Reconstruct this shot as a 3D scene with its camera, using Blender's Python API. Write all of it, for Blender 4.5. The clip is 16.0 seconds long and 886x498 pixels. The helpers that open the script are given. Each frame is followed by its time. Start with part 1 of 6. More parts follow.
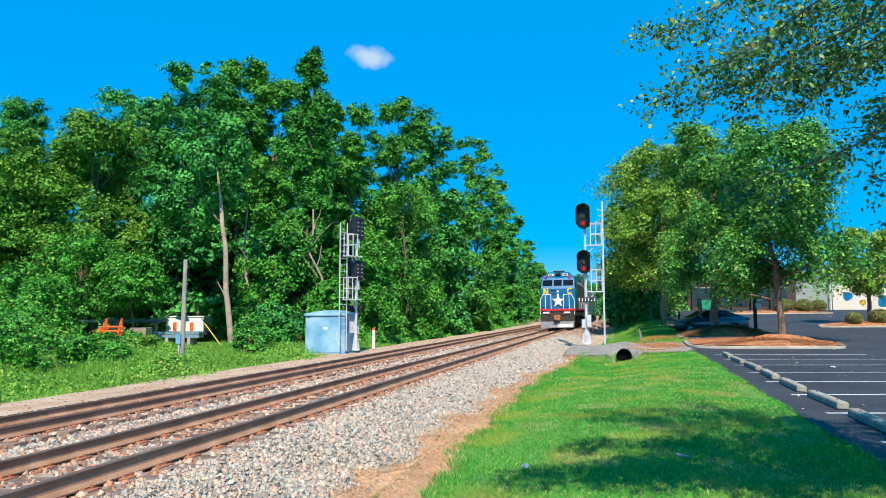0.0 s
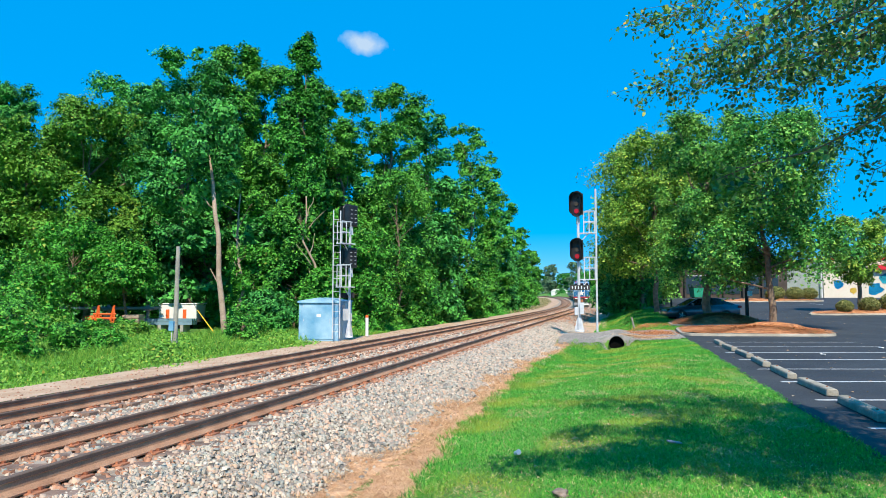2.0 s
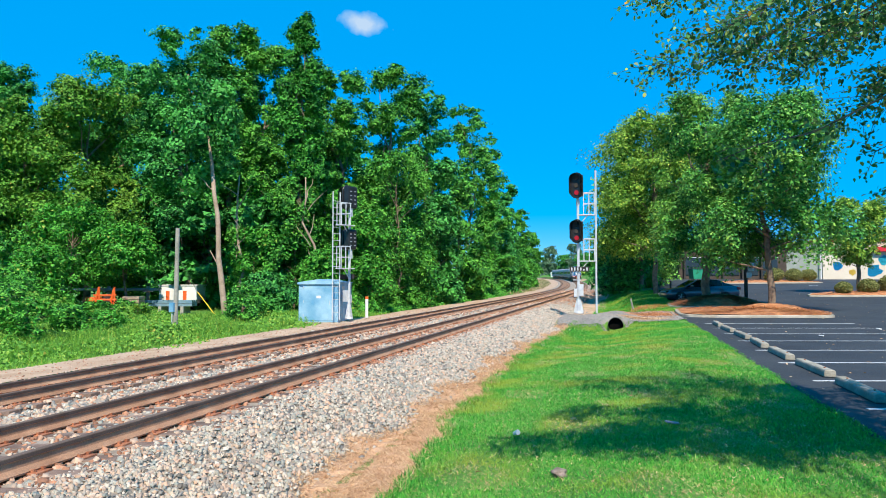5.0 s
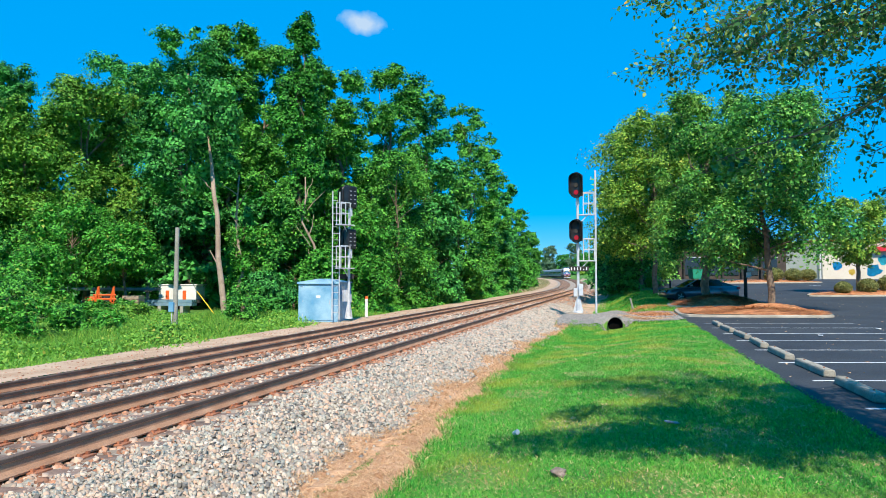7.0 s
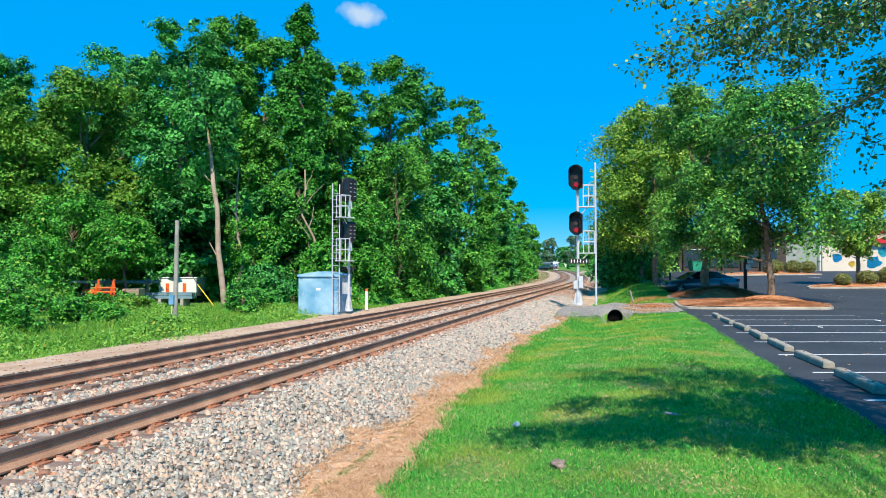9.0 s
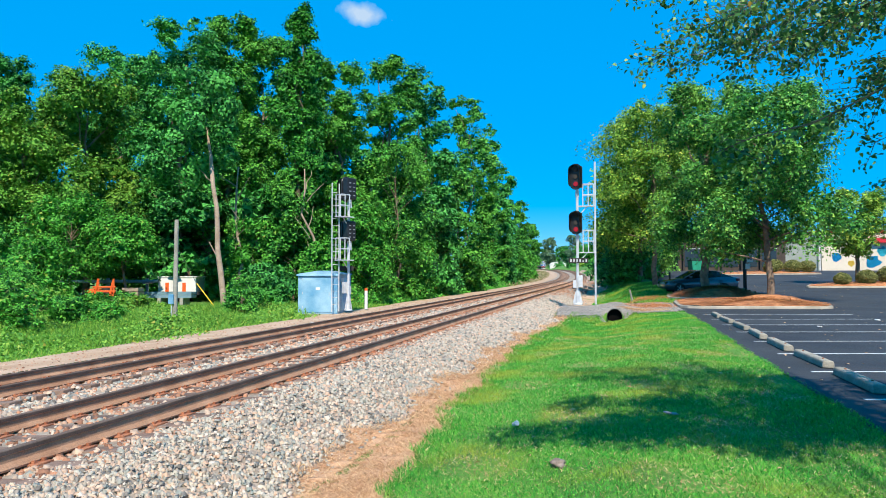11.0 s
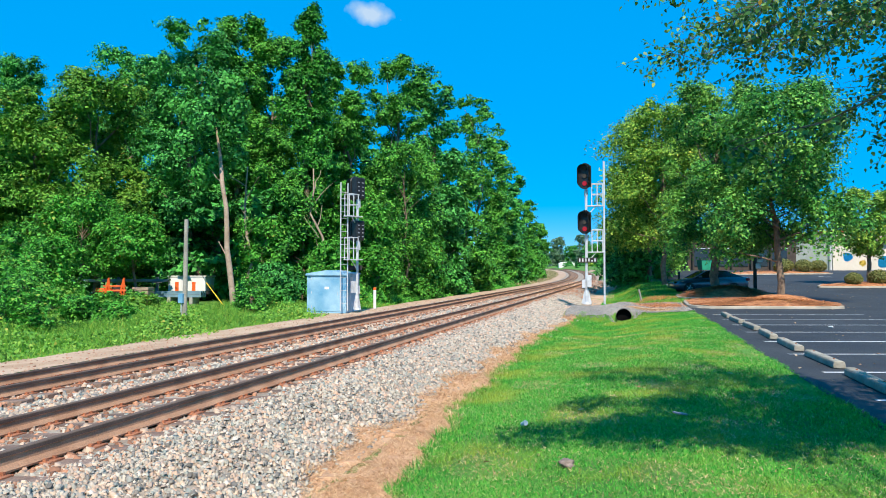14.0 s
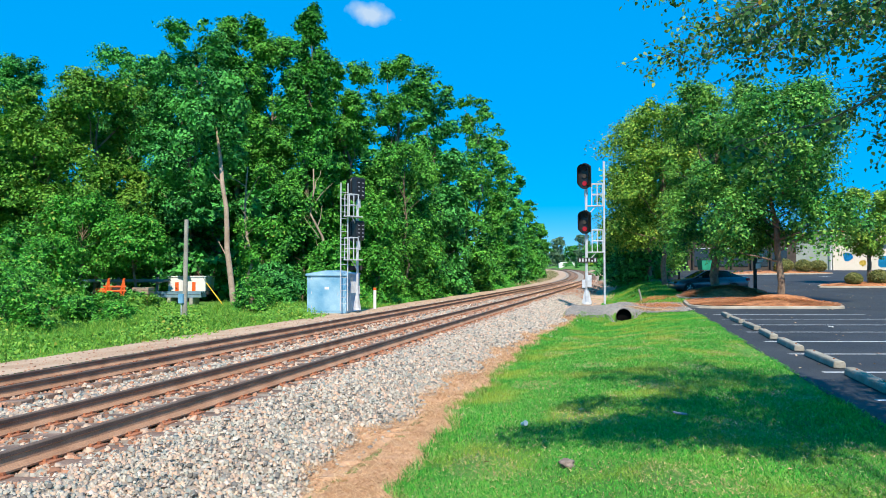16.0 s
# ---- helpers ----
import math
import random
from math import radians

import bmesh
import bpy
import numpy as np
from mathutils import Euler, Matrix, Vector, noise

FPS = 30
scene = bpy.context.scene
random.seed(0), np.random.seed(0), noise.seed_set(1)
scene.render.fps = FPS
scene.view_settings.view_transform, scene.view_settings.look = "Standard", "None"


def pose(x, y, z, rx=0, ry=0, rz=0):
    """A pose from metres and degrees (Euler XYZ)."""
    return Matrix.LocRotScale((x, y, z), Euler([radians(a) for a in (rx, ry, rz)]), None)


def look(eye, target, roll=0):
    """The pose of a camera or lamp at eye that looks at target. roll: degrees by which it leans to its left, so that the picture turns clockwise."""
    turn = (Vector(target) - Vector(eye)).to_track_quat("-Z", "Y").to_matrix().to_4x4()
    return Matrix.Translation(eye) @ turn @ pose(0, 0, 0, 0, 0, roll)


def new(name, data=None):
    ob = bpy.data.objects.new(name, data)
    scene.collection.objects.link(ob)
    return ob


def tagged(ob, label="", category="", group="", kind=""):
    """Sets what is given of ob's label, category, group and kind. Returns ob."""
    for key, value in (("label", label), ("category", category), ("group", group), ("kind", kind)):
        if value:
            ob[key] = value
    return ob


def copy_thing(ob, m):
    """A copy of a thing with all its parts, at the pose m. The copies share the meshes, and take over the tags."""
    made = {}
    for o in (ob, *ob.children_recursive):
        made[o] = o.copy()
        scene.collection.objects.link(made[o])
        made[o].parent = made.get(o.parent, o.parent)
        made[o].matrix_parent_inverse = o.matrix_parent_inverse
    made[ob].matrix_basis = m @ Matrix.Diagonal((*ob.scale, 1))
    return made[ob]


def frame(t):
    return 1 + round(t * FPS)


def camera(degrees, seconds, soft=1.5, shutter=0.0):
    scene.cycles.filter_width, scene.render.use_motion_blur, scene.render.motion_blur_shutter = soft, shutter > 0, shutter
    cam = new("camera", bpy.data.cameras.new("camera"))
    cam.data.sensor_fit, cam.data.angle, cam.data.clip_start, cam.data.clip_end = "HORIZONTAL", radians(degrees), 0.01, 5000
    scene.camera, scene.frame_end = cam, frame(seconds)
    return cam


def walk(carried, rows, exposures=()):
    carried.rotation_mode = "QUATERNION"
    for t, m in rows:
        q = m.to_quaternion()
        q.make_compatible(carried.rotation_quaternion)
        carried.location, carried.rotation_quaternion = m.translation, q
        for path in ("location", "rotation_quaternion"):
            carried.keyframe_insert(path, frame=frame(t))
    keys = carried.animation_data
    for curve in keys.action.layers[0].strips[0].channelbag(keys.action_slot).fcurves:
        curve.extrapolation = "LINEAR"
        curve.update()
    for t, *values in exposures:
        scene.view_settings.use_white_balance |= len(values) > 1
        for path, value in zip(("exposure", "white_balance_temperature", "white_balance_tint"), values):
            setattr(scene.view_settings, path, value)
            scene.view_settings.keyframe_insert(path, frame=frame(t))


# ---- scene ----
EYE = (0.0, 0.0, 1.65)
cam = camera(64.19, 16.0, soft=0.8)
# seconds, Euler angles in degrees; the camera stands on one spot and only tilts and pans
PATH = (
    (0.0, 94.961, 0.080, 14.665),
    (0.5, 94.612, 0.107, 14.220),
    (1.0, 94.574, 0.083, 14.117),
    (1.5, 94.528, 0.073, 14.124),
    (2.0, 93.952, 0.005, 14.127),
    (2.5, 93.242, -0.026, 14.127),
    (3.0, 92.684, -0.038, 14.119),
    (3.5, 92.430, -0.019, 14.111),
    (4.0, 92.460, -0.017, 14.112),
    (6.5, 92.444, -0.001, 14.065),
    (7.0, 92.434, -0.024, 14.072),
    (7.5, 92.424, -0.013, 14.075),
    (8.0, 92.096, 0.040, 14.076),
    (8.5, 91.843, 0.056, 14.064),
    (9.0, 91.823, 0.047, 14.069),
    (11.5, 91.755, 0.033, 14.013),
    (12.0, 91.745, 0.009, 13.985),
    (12.5, 91.741, -0.000, 14.000),
    (13.0, 91.737, -0.004, 14.020),
    (13.5, 91.734, -0.011, 14.476),
    (14.0, 91.733, 0.002, 14.728),
    (14.5, 91.726, -0.000, 14.708),
    (15.0, 91.744, 0.035, 14.724),
    (15.5, 91.737, 0.027, 14.746),
    (16.0, 91.741, 0.034, 14.734),
)
walk(cam, [(t, pose(*EYE, rx, ry, rz)) for t, rx, ry, rz in PATH])

# ---- world and light ----
SUN_AZ, SUN_EL = math.atan2(0.27, -0.96), radians(50)
world = bpy.data.worlds.new("world")
scene.world = world
world.use_nodes = True
wn = world.node_tree.nodes
wl = world.node_tree.links
sky = wn.new("ShaderNodeTexSky")
sky.sky_type = "NISHITA"
sky.sun_disc = False
sky.sun_elevation, sky.sun_rotation = SUN_EL, SUN_AZ
sky.altitude = 2500
sky.air_density, sky.dust_density, sky.ozone_density = 1.0, 0.0, 4.0
sat = wn.new("ShaderNodeHueSaturation")
sat.inputs["Saturation"].default_value = 1.75
sat.inputs["Hue"].default_value = 0.495
wl.new(sky.outputs[0], sat.inputs["Color"])
deep = wn.new("ShaderNodeMixRGB")
deep.inputs[0].default_value, deep.inputs[2].default_value = 0.8, (0.0, 1.68, 4.1, 1)
wl.new(sat.outputs[0], deep.inputs[1])
wl.new(deep.outputs[0], wn["Background"].inputs[0])
wn["Background"].inputs[1].default_value = 0.185
sun = new("sun", bpy.data.lights.new("sun", "SUN"))
sun.data.energy, sun.data.angle, sun.data.color = 5.0, radians(0.53), (1.0, 0.89, 0.72)
sd = Vector((math.sin(SUN_AZ) * math.cos(SUN_EL), math.cos(SUN_AZ) * math.cos(SUN_EL), math.sin(SUN_EL)))
sun.matrix_world = look(sd * 50, (0, 0, 0))
scene.view_settings.exposure = 0.36

# ---- helpers ----
rng = np.random.default_rng(7)


def mat(name, a, b, scale=3.0, rough=0.8, bump=0.2, metal=0.0, fine=60.0, vary=0.0, c=None, spec=0.5, coat=0.0):
    """Two-scale procedural surface: broad patches between a and b, fine grain, bump; vary: change from object to object."""
    m = bpy.data.materials.new(name)
    m.use_nodes = True
    n, l = m.node_tree.nodes, m.node_tree.links
    p = n["Principled BSDF"]
    tc = n.new("ShaderNodeTexCoord")
    big = n.new("ShaderNodeTexNoise")
    big.inputs["Scale"].default_value, big.inputs["Detail"].default_value = scale, 5
    small = n.new("ShaderNodeTexNoise")
    small.inputs["Scale"].default_value, small.inputs["Detail"].default_value = fine, 4
    for t in (big, small):
        l.new(tc.outputs["Object"], t.inputs["Vector"])
    ramp = n.new("ShaderNodeValToRGB")
    ramp.color_ramp.elements[0].position, ramp.color_ramp.elements[1].position = 0.35, 0.68
    ramp.color_ramp.elements[0].color, ramp.color_ramp.elements[1].color = (*a, 1), (*b, 1)
    l.new(big.outputs["Fac"], ramp.inputs[0])
    grain = n.new("ShaderNodeMixRGB")
    grain.blend_type = "OVERLAY"
    grain.inputs[0].default_value = 0.45
    l.new(ramp.outputs[0], grain.inputs[1])
    l.new(small.outputs["Fac"], grain.inputs[2])
    out = grain.outputs[0]
    if vary:
        info = n.new("ShaderNodeObjectInfo")
        mp = n.new("ShaderNodeMapRange")
        mp.inputs["To Min"].default_value, mp.inputs["To Max"].default_value = 1 - vary, 1 + vary
        l.new(info.outputs["Random"], mp.inputs["Value"])
        hs = n.new("ShaderNodeHueSaturation")
        l.new(mp.outputs[0], hs.inputs["Value"])
        l.new(out, hs.inputs["Color"])
        out = hs.outputs[0]
    l.new(out, p.inputs["Base Color"])
    p.inputs["Roughness"].default_value, p.inputs["Metallic"].default_value = rough, metal
    p.inputs["Specular IOR Level"].default_value = spec
    p.inputs["Coat Weight"].default_value = coat
    if bump:
        bp = n.new("ShaderNodeBump")
        bp.inputs["Strength"].default_value, bp.inputs["Distance"].default_value = bump, 0.02
        l.new(small.outputs["Fac"], bp.inputs["Height"])
        l.new(bp.outputs[0], p.inputs["Normal"])
    return m


def island_mat(name, stops, rough=0.85, bump=0.0, translucent=0.0, fine=40.0, spec=0.3, patch=None, patch_scale=0.4):
    """Each loose piece of a mesh takes its own colour from the stops."""
    m = bpy.data.materials.new(name)
    m.use_nodes = True
    n, l = m.node_tree.nodes, m.node_tree.links
    p = n["Principled BSDF"]
    geo = n.new("ShaderNodeNewGeometry")
    ramp = n.new("ShaderNodeValToRGB")
    while len(ramp.color_ramp.elements) < len(stops):
        ramp.color_ramp.elements.new(0.5)
    for e, (pos, col) in zip(ramp.color_ramp.elements, stops):
        e.position, e.color = pos, (*col, 1)
    l.new(geo.outputs["Random Per Island"], ramp.inputs[0])
    out = ramp.outputs[0]
    tc = n.new("ShaderNodeTexCoord")
    if patch:
        noise_p = n.new("ShaderNodeTexNoise")
        noise_p.inputs["Scale"].default_value, noise_p.inputs["Detail"].default_value = patch_scale, 3
        l.new(tc.outputs["Object"], noise_p.inputs["Vector"])
        pr = n.new("ShaderNodeValToRGB")
        pr.color_ramp.elements[0].position, pr.color_ramp.elements[1].position = 0.48, 0.66
        l.new(noise_p.outputs["Fac"], pr.inputs[0])
        mixp = n.new("ShaderNodeMixRGB")
        mixp.inputs[2].default_value = (*patch, 1)
        sc = n.new("ShaderNodeMath")
        sc.operation = "MULTIPLY"
        sc.inputs[1].default_value = 0.7
        l.new(pr.outputs[0], sc.inputs[0])
        l.new(sc.outputs[0], mixp.inputs[0])
        l.new(out, mixp.inputs[1])
        out = mixp.outputs[0]
    l.new(out, p.inputs["Base Color"])
    p.inputs["Roughness"].default_value = rough
    p.inputs["Specular IOR Level"].default_value = spec
    if bump:
        small = n.new("ShaderNodeTexNoise")
        small.inputs["Scale"].default_value = fine
        l.new(tc.outputs["Object"], small.inputs["Vector"])
        bp = n.new("ShaderNodeBump")
        bp.inputs["Strength"].default_value, bp.inputs["Distance"].default_value = bump, 0.02
        l.new(small.outputs["Fac"], bp.inputs["Height"])
        l.new(bp.outputs[0], p.inputs["Normal"])
    if translucent:
        tr = n.new("ShaderNodeBsdfTranslucent")
        mx = n.new("ShaderNodeMixShader")
        mx.inputs[0].default_value = translucent
        l.new(out, tr.inputs["Color"])
        l.new(p.outputs[0], mx.inputs[1])
        l.new(tr.outputs[0], mx.inputs[2])
        l.new(mx.outputs[0], n["Material Output"].inputs["Surface"])
    return m


def glow(name, col, strength):
    m = bpy.data.materials.new(name)
    m.use_nodes = True
    p = m.node_tree.nodes["Principled BSDF"]
    p.inputs["Base Color"].default_value = (*[0.12 * v for v in col], 1)
    p.inputs["Emission Color"].default_value = (*col, 1)
    p.inputs["Emission Strength"].default_value = strength
    p.inputs["Roughness"].default_value = 0.2
    return m


def thing(name, m=None, label="", category="", group="", kind=""):
    """An Empty at the base of a thing."""
    ob = new(name)
    if m is not None:
        ob.matrix_basis = m
    return tagged(ob, label, category, group, kind)


def part(name, bm, material, parent=None, label="", smooth=False):
    """Links a bmesh (or mesh) as ONE mesh object under a thing or a part."""
    if isinstance(bm, bmesh.types.BMesh):
        me = bpy.data.meshes.new(name)
        bm.to_mesh(me)
        bm.free()
    else:
        me = bm
    if not me.materials:
        for k in (material if isinstance(material, (list, tuple)) else (material,)):
            me.materials.append(k)
    if smooth:
        me.polygons.foreach_set("use_smooth", [True] * len(me.polygons))
    ob = new(name, me)
    ob.parent = parent
    return tagged(ob, label)


def raw(name, verts, faces, material):
    me = bpy.data.meshes.new(name)
    me.from_pydata([tuple(v) for v in verts], [], [tuple(f) for f in faces])
    me.materials.append(material)
    return me


def quads(name, V, material, smooth=False):
    """A mesh of loose polygons: V has the shape (pieces, corners, 3)."""
    k, c = V.shape[:2]
    me = bpy.data.meshes.new(name)
    me.vertices.add(k * c)
    me.vertices.foreach_set("co", V.reshape(-1).astype(np.float32))
    me.loops.add(k * c)
    me.loops.foreach_set("vertex_index", np.arange(k * c, dtype=np.int32))
    me.polygons.add(k)
    me.polygons.foreach_set("loop_start", np.arange(0, k * c, c, dtype=np.int32))
    me.update(calc_edges=True)
    me.materials.append(material)
    return me


def pieces(name, V, F, material):
    """Many copies of one small solid joined in one mesh: V (pieces, verts, 3), F its triangles."""
    k, c = V.shape[:2]
    F = np.asarray(F)
    idx = (F[None] + (np.arange(k) * c)[:, None, None]).reshape(-1).astype(np.int32)
    me = bpy.data.meshes.new(name)
    me.vertices.add(k * c)
    me.vertices.foreach_set("co", V.reshape(-1).astype(np.float32))
    me.loops.add(len(idx))
    me.loops.foreach_set("vertex_index", idx)
    me.polygons.add(len(idx) // 3)
    me.polygons.foreach_set("loop_start", np.arange(0, len(idx), 3, dtype=np.int32))
    me.update(calc_edges=True)
    me.materials.append(material)
    return me


def box(bm, x0, y0, z0, x1, y1, z1, bevel=0.0, m=None):
    """Adds a block with softened edges."""
    r = bmesh.ops.create_cube(bm, size=1)
    vs = r["verts"]
    t = Matrix.Translation(((x0 + x1) / 2, (y0 + y1) / 2, (z0 + z1) / 2)) @ Matrix.Diagonal((x1 - x0, y1 - y0, z1 - z0, 1))
    bmesh.ops.transform(bm, matrix=(m @ t) if m is not None else t, verts=vs)
    if bevel:
        es = list({e for v in vs for e in v.link_edges})
        bmesh.ops.bevel(bm, geom=es, offset=bevel, segments=2, affect="EDGES", profile=0.6)
    return bm


def block(*a, **k):
    return box(bmesh.new(), *a, **k)


def rod(bm, p, q, r0, r1=None, sides=8, caps=True):
    """Adds a round bar from p to q."""
    p, q = Vector(p), Vector(q)
    r1 = r0 if r1 is None else r1
    d = q - p
    t = Matrix.Translation((p + q) / 2) @ d.to_track_quat("Z", "Y").to_matrix().to_4x4()
    bmesh.ops.create_cone(bm, cap_ends=caps, segments=sides, radius1=r0, radius2=r1, depth=d.length, matrix=t)
    return bm


def bar(*a, **k):
    return rod(bmesh.new(), *a, **k)


def extrude_profile(bm, pts, y0, y1):
    """A closed outline in x, z drawn out along y."""
    a = [bm.verts.new((x, y0, z)) for x, z in pts]
    b = [bm.verts.new((x, y1, z)) for x, z in pts]
    k = len(pts)
    for i in range(k):
        bm.faces.new((a[i], a[(i + 1) % k], b[(i + 1) % k], b[i]))
    bm.faces.new(a[::-1])
    bm.faces.new(b)
    bmesh.ops.recalc_face_normals(bm, faces=bm.faces)
    return bm


def lathe(bm, rings, sides=16, centre=(0, 0, 0)):
    """Rings of (radius, z) round a vertical axis."""
    rows = []
    for r, z in rings:
        rows.append([bm.verts.new((centre[0] + r * math.cos(2 * math.pi * i / sides), centre[1] + r * math.sin(2 * math.pi * i / sides), centre[2] + z)) for i in range(sides)])
    for a, b in zip(rows, rows[1:]):
        for i in range(sides):
            bm.faces.new((a[i], a[(i + 1) % sides], b[(i + 1) % sides], b[i]))
    bm.faces.new(rows[0][::-1])
    bm.faces.new(rows[-1])
    return bm


# ---- the lie of the land; y runs along the railway ----
CURVE_Y, CURVE_R = 64.0, 1793.0


def curve_x(y):
    d = np.clip(np.asarray(y, float) - CURVE_Y, 0, None)
    return -CURVE_R + np.sqrt(np.clip(CURVE_R ** 2 - d ** 2, 0, None))


def along(s):
    """Place and heading on the curve s metres of arc from y = 0."""
    if s <= CURVE_Y:
        return 0.0, s, 0.0
    a = (s - CURVE_Y) / CURVE_R
    return -CURVE_R * (1 - math.cos(a)), CURVE_Y + CURVE_R * math.sin(a), a


def rise(y):
    """The line climbs gently beyond the straight."""
    return np.interp(y, [110, 150, 200, 300, 420, 600], [0, 0.12, 0.55, 1.7, 2.6, 3.4])


def step(a, b, x):
    t = np.clip((np.asarray(x, float) - a) / (b - a), 0, 1)
    return t * t * (3 - 2 * t)


def lot_z(y):
    return np.interp(y, [35, 47, 75, 95], [0, 0.25, 1.25, 1.65])


BED = ((-14.0, -0.52), (-11.9, -0.42), (-10.9, -0.41), (-8.5, -0.30), (-7.9, -0.22), (-7.2, -0.19), (-4.4, -0.012), (-3.9, -0.04), (-2.7, -0.38))


def bed_z(u):
    return np.interp(u, [b[0] for b in BED], [b[1] for b in BED])


def land(x, y):
    """Height of the ground."""
    x, y = np.asarray(x, float), np.asarray(y, float)
    u = x - curve_x(y)
    lot = lot_z(y) - 0.012
    bank = -0.33 + (0.32 + lot) * step(-2.6, 1.0, u) + 0.03 * np.sin(x * 1.3 + y * 0.5) * np.sin(y * 0.9)
    notch = 0.6 * step(28.8, 29.9, y) * (1 - step(30.6, 30.72, y)) * np.exp(-((x + 0.22) / 0.5) ** 4)
    ditch2 = (0.45 + lot * 0.6) * step(35.5, 38.5, y) * np.exp(-((u + 0.4) / 1.3) ** 2) * (1 - step(52, 62, y))
    swale = 0.30 * step(15, 26, y) * np.exp(-((x + 0.6) / 1.6) ** 2) * (y < 34)
    near = np.where(u > 2.3, lot, bank - ditch2 - swale)
    path = step(29.3, 31.2, y) * (1 - step(35.2, 36.6, y)) * (u < 2.3)
    near = near * (1 - path) + (-0.14 + 0.1 * step(0, 2.3, u) + 0.2 * np.exp(-((u + 0.2) / 0.8) ** 2)) * path - np.where(u > 2.3, 0, notch)
    left = -0.60 + 0.1 * step(-20, -32, u) + 0.05 * np.sin(x * 0.7) * np.sin(y * 0.5)
    z = np.where(u > -2.75, near, np.where(u > -14.2, -0.9, left))
    return z + rise(y)


def turf_edge(y):
    """Ragged edge of the mown grass beside the dead strip."""
    return -2.12 + 0.24 * (1 - step(5.0, 7.5, y)) - 0.30 * step(6.5, 10.5, y) - 0.12 * step(11, 17, y) + 0.40 * step(20, 29, y) + 0.07 * np.sin(y * 1.7) + 0.06 * np.sin(y * 3.7 + 1) + 0.05 * np.sin(y * 9.1)


def toe(y):
    """Ragged foot of the loose stones."""
    return -3.02 + 0.5 * (1 - step(4.8, 7.2, y)) + 0.42 * step(19, 28, y) + 0.12 * np.sin(y * 1.3 + 2) + 0.10 * np.sin(y * 2.9) + 0.07 * np.sin(y * 7.7)


def verge_z(x, y):
    return np.where(np.asarray(x) < -2.7, bed_z(x), land(np.maximum(x, -2.7), y))


# ---- materials ----
M_GRASS = mat("grass_soil", (0.057, 0.169, 0.023), (0.146, 0.312, 0.039), 0.9, 0.95, 0.6, fine=25)
M_ASPHALT = mat("asphalt", (0.024, 0.029, 0.037), (0.044, 0.050, 0.058), 0.35, 0.85, 0.35, fine=90)
M_PAINT = mat("white_road_paint", (0.55, 0.56, 0.56), (0.75, 0.76, 0.76), 2.5, 0.7, 0.2)
M_BED = mat("ballast_bed", (0.264, 0.212, 0.163), (0.407, 0.342, 0.277), 1.2, 0.95, 1.0, fine=22)
M_GRAVEL = mat("fine_gravel", (0.22, 0.21, 0.20), (0.34, 0.32, 0.29), 1.0, 0.95, 0.8, fine=45)
M_SAND = mat("sandy_verge", (0.42, 0.27, 0.17), (0.56, 0.41, 0.29), 0.8, 0.95, 0.5, fine=40)
M_STRAW = mat("dead_grass_mat", (0.44, 0.25, 0.14), (0.66, 0.42, 0.26), 1.5, 0.95, 0.8, fine=35)
M_MULCH = mat("pine_straw", (0.34, 0.125, 0.05), (0.66, 0.30, 0.13), 3.5, 0.95, 0.9, fine=30)
M_STONE = island_mat("ballast_stone", ((0.0, (0.121, 0.110, 0.100)), (0.16, (0.297, 0.284, 0.260)), (0.32, (0.594, 0.399, 0.290)), (0.5, (0.264, 0.294, 0.270)), (0.66, (0.550, 0.483, 0.400)), (0.82, (0.396, 0.389, 0.340)), (0.92, (0.605, 0.441, 0.330)), (1.0, (0.638, 0.578, 0.500))), 0.9, 0.4)
M_RUSTSTONE = island_mat("rust_stained_stone", ((0.0, (0.198, 0.100, 0.067)), (0.3, (0.352, 0.180, 0.114)), (0.55, (0.506, 0.260, 0.162)), (0.8, (0.396, 0.310, 0.247)), (1.0, (0.616, 0.440, 0.332))), 0.9, 0.4)
M_RAIL = mat("rusty_rail_side", (0.34, 0.18, 0.105), (0.50, 0.30, 0.19), 2.0, 0.8, 0.3, 0.2)
M_TREAD = mat("worn_shaded_rail_head", (0.115, 0.080, 0.064), (0.170, 0.125, 0.102), 2.0, 0.8, 0.05, 0.0, spec=0.2)
M_RUST = mat("rust", (0.250, 0.088, 0.044), (0.450, 0.188, 0.100), 6.0, 0.9, 0.4)
M_TIE = mat("weathered_tie", (0.13, 0.08, 0.06), (0.27, 0.19, 0.15), 3.0, 0.95, 0.7, fine=30, vary=0.25)
M_CONC = mat("weathered_concrete", (0.235, 0.215, 0.170), (0.39, 0.36, 0.295), 2.5, 0.9, 0.4, fine=35, vary=0.1)
M_KERB = mat("kerb_concrete", (0.36, 0.32, 0.25), (0.52, 0.47, 0.38), 1.5, 0.9, 0.3)
M_ALU = mat("galvanised_steel", (0.52, 0.54, 0.56), (0.68, 0.70, 0.72), 4.0, 0.5, 0.08, 0.2)
M_BLACK = mat("black_hood_paint", (0.012, 0.012, 0.014), (0.025, 0.025, 0.028), 4.0, 0.4, 0.05)
M_BARK = mat("bark", (0.14, 0.10, 0.07), (0.28, 0.21, 0.15), 4.0, 0.95, 1.0, fine=18)
M_PALEBARK = mat("pale_bark", (0.30, 0.22, 0.16), (0.44, 0.34, 0.26), 2.0, 0.95, 0.7, fine=14)
M_POLE = mat("grey_pole_wood", (0.26, 0.25, 0.21), (0.40, 0.38, 0.33), 2.0, 0.95, 0.6, fine=20)
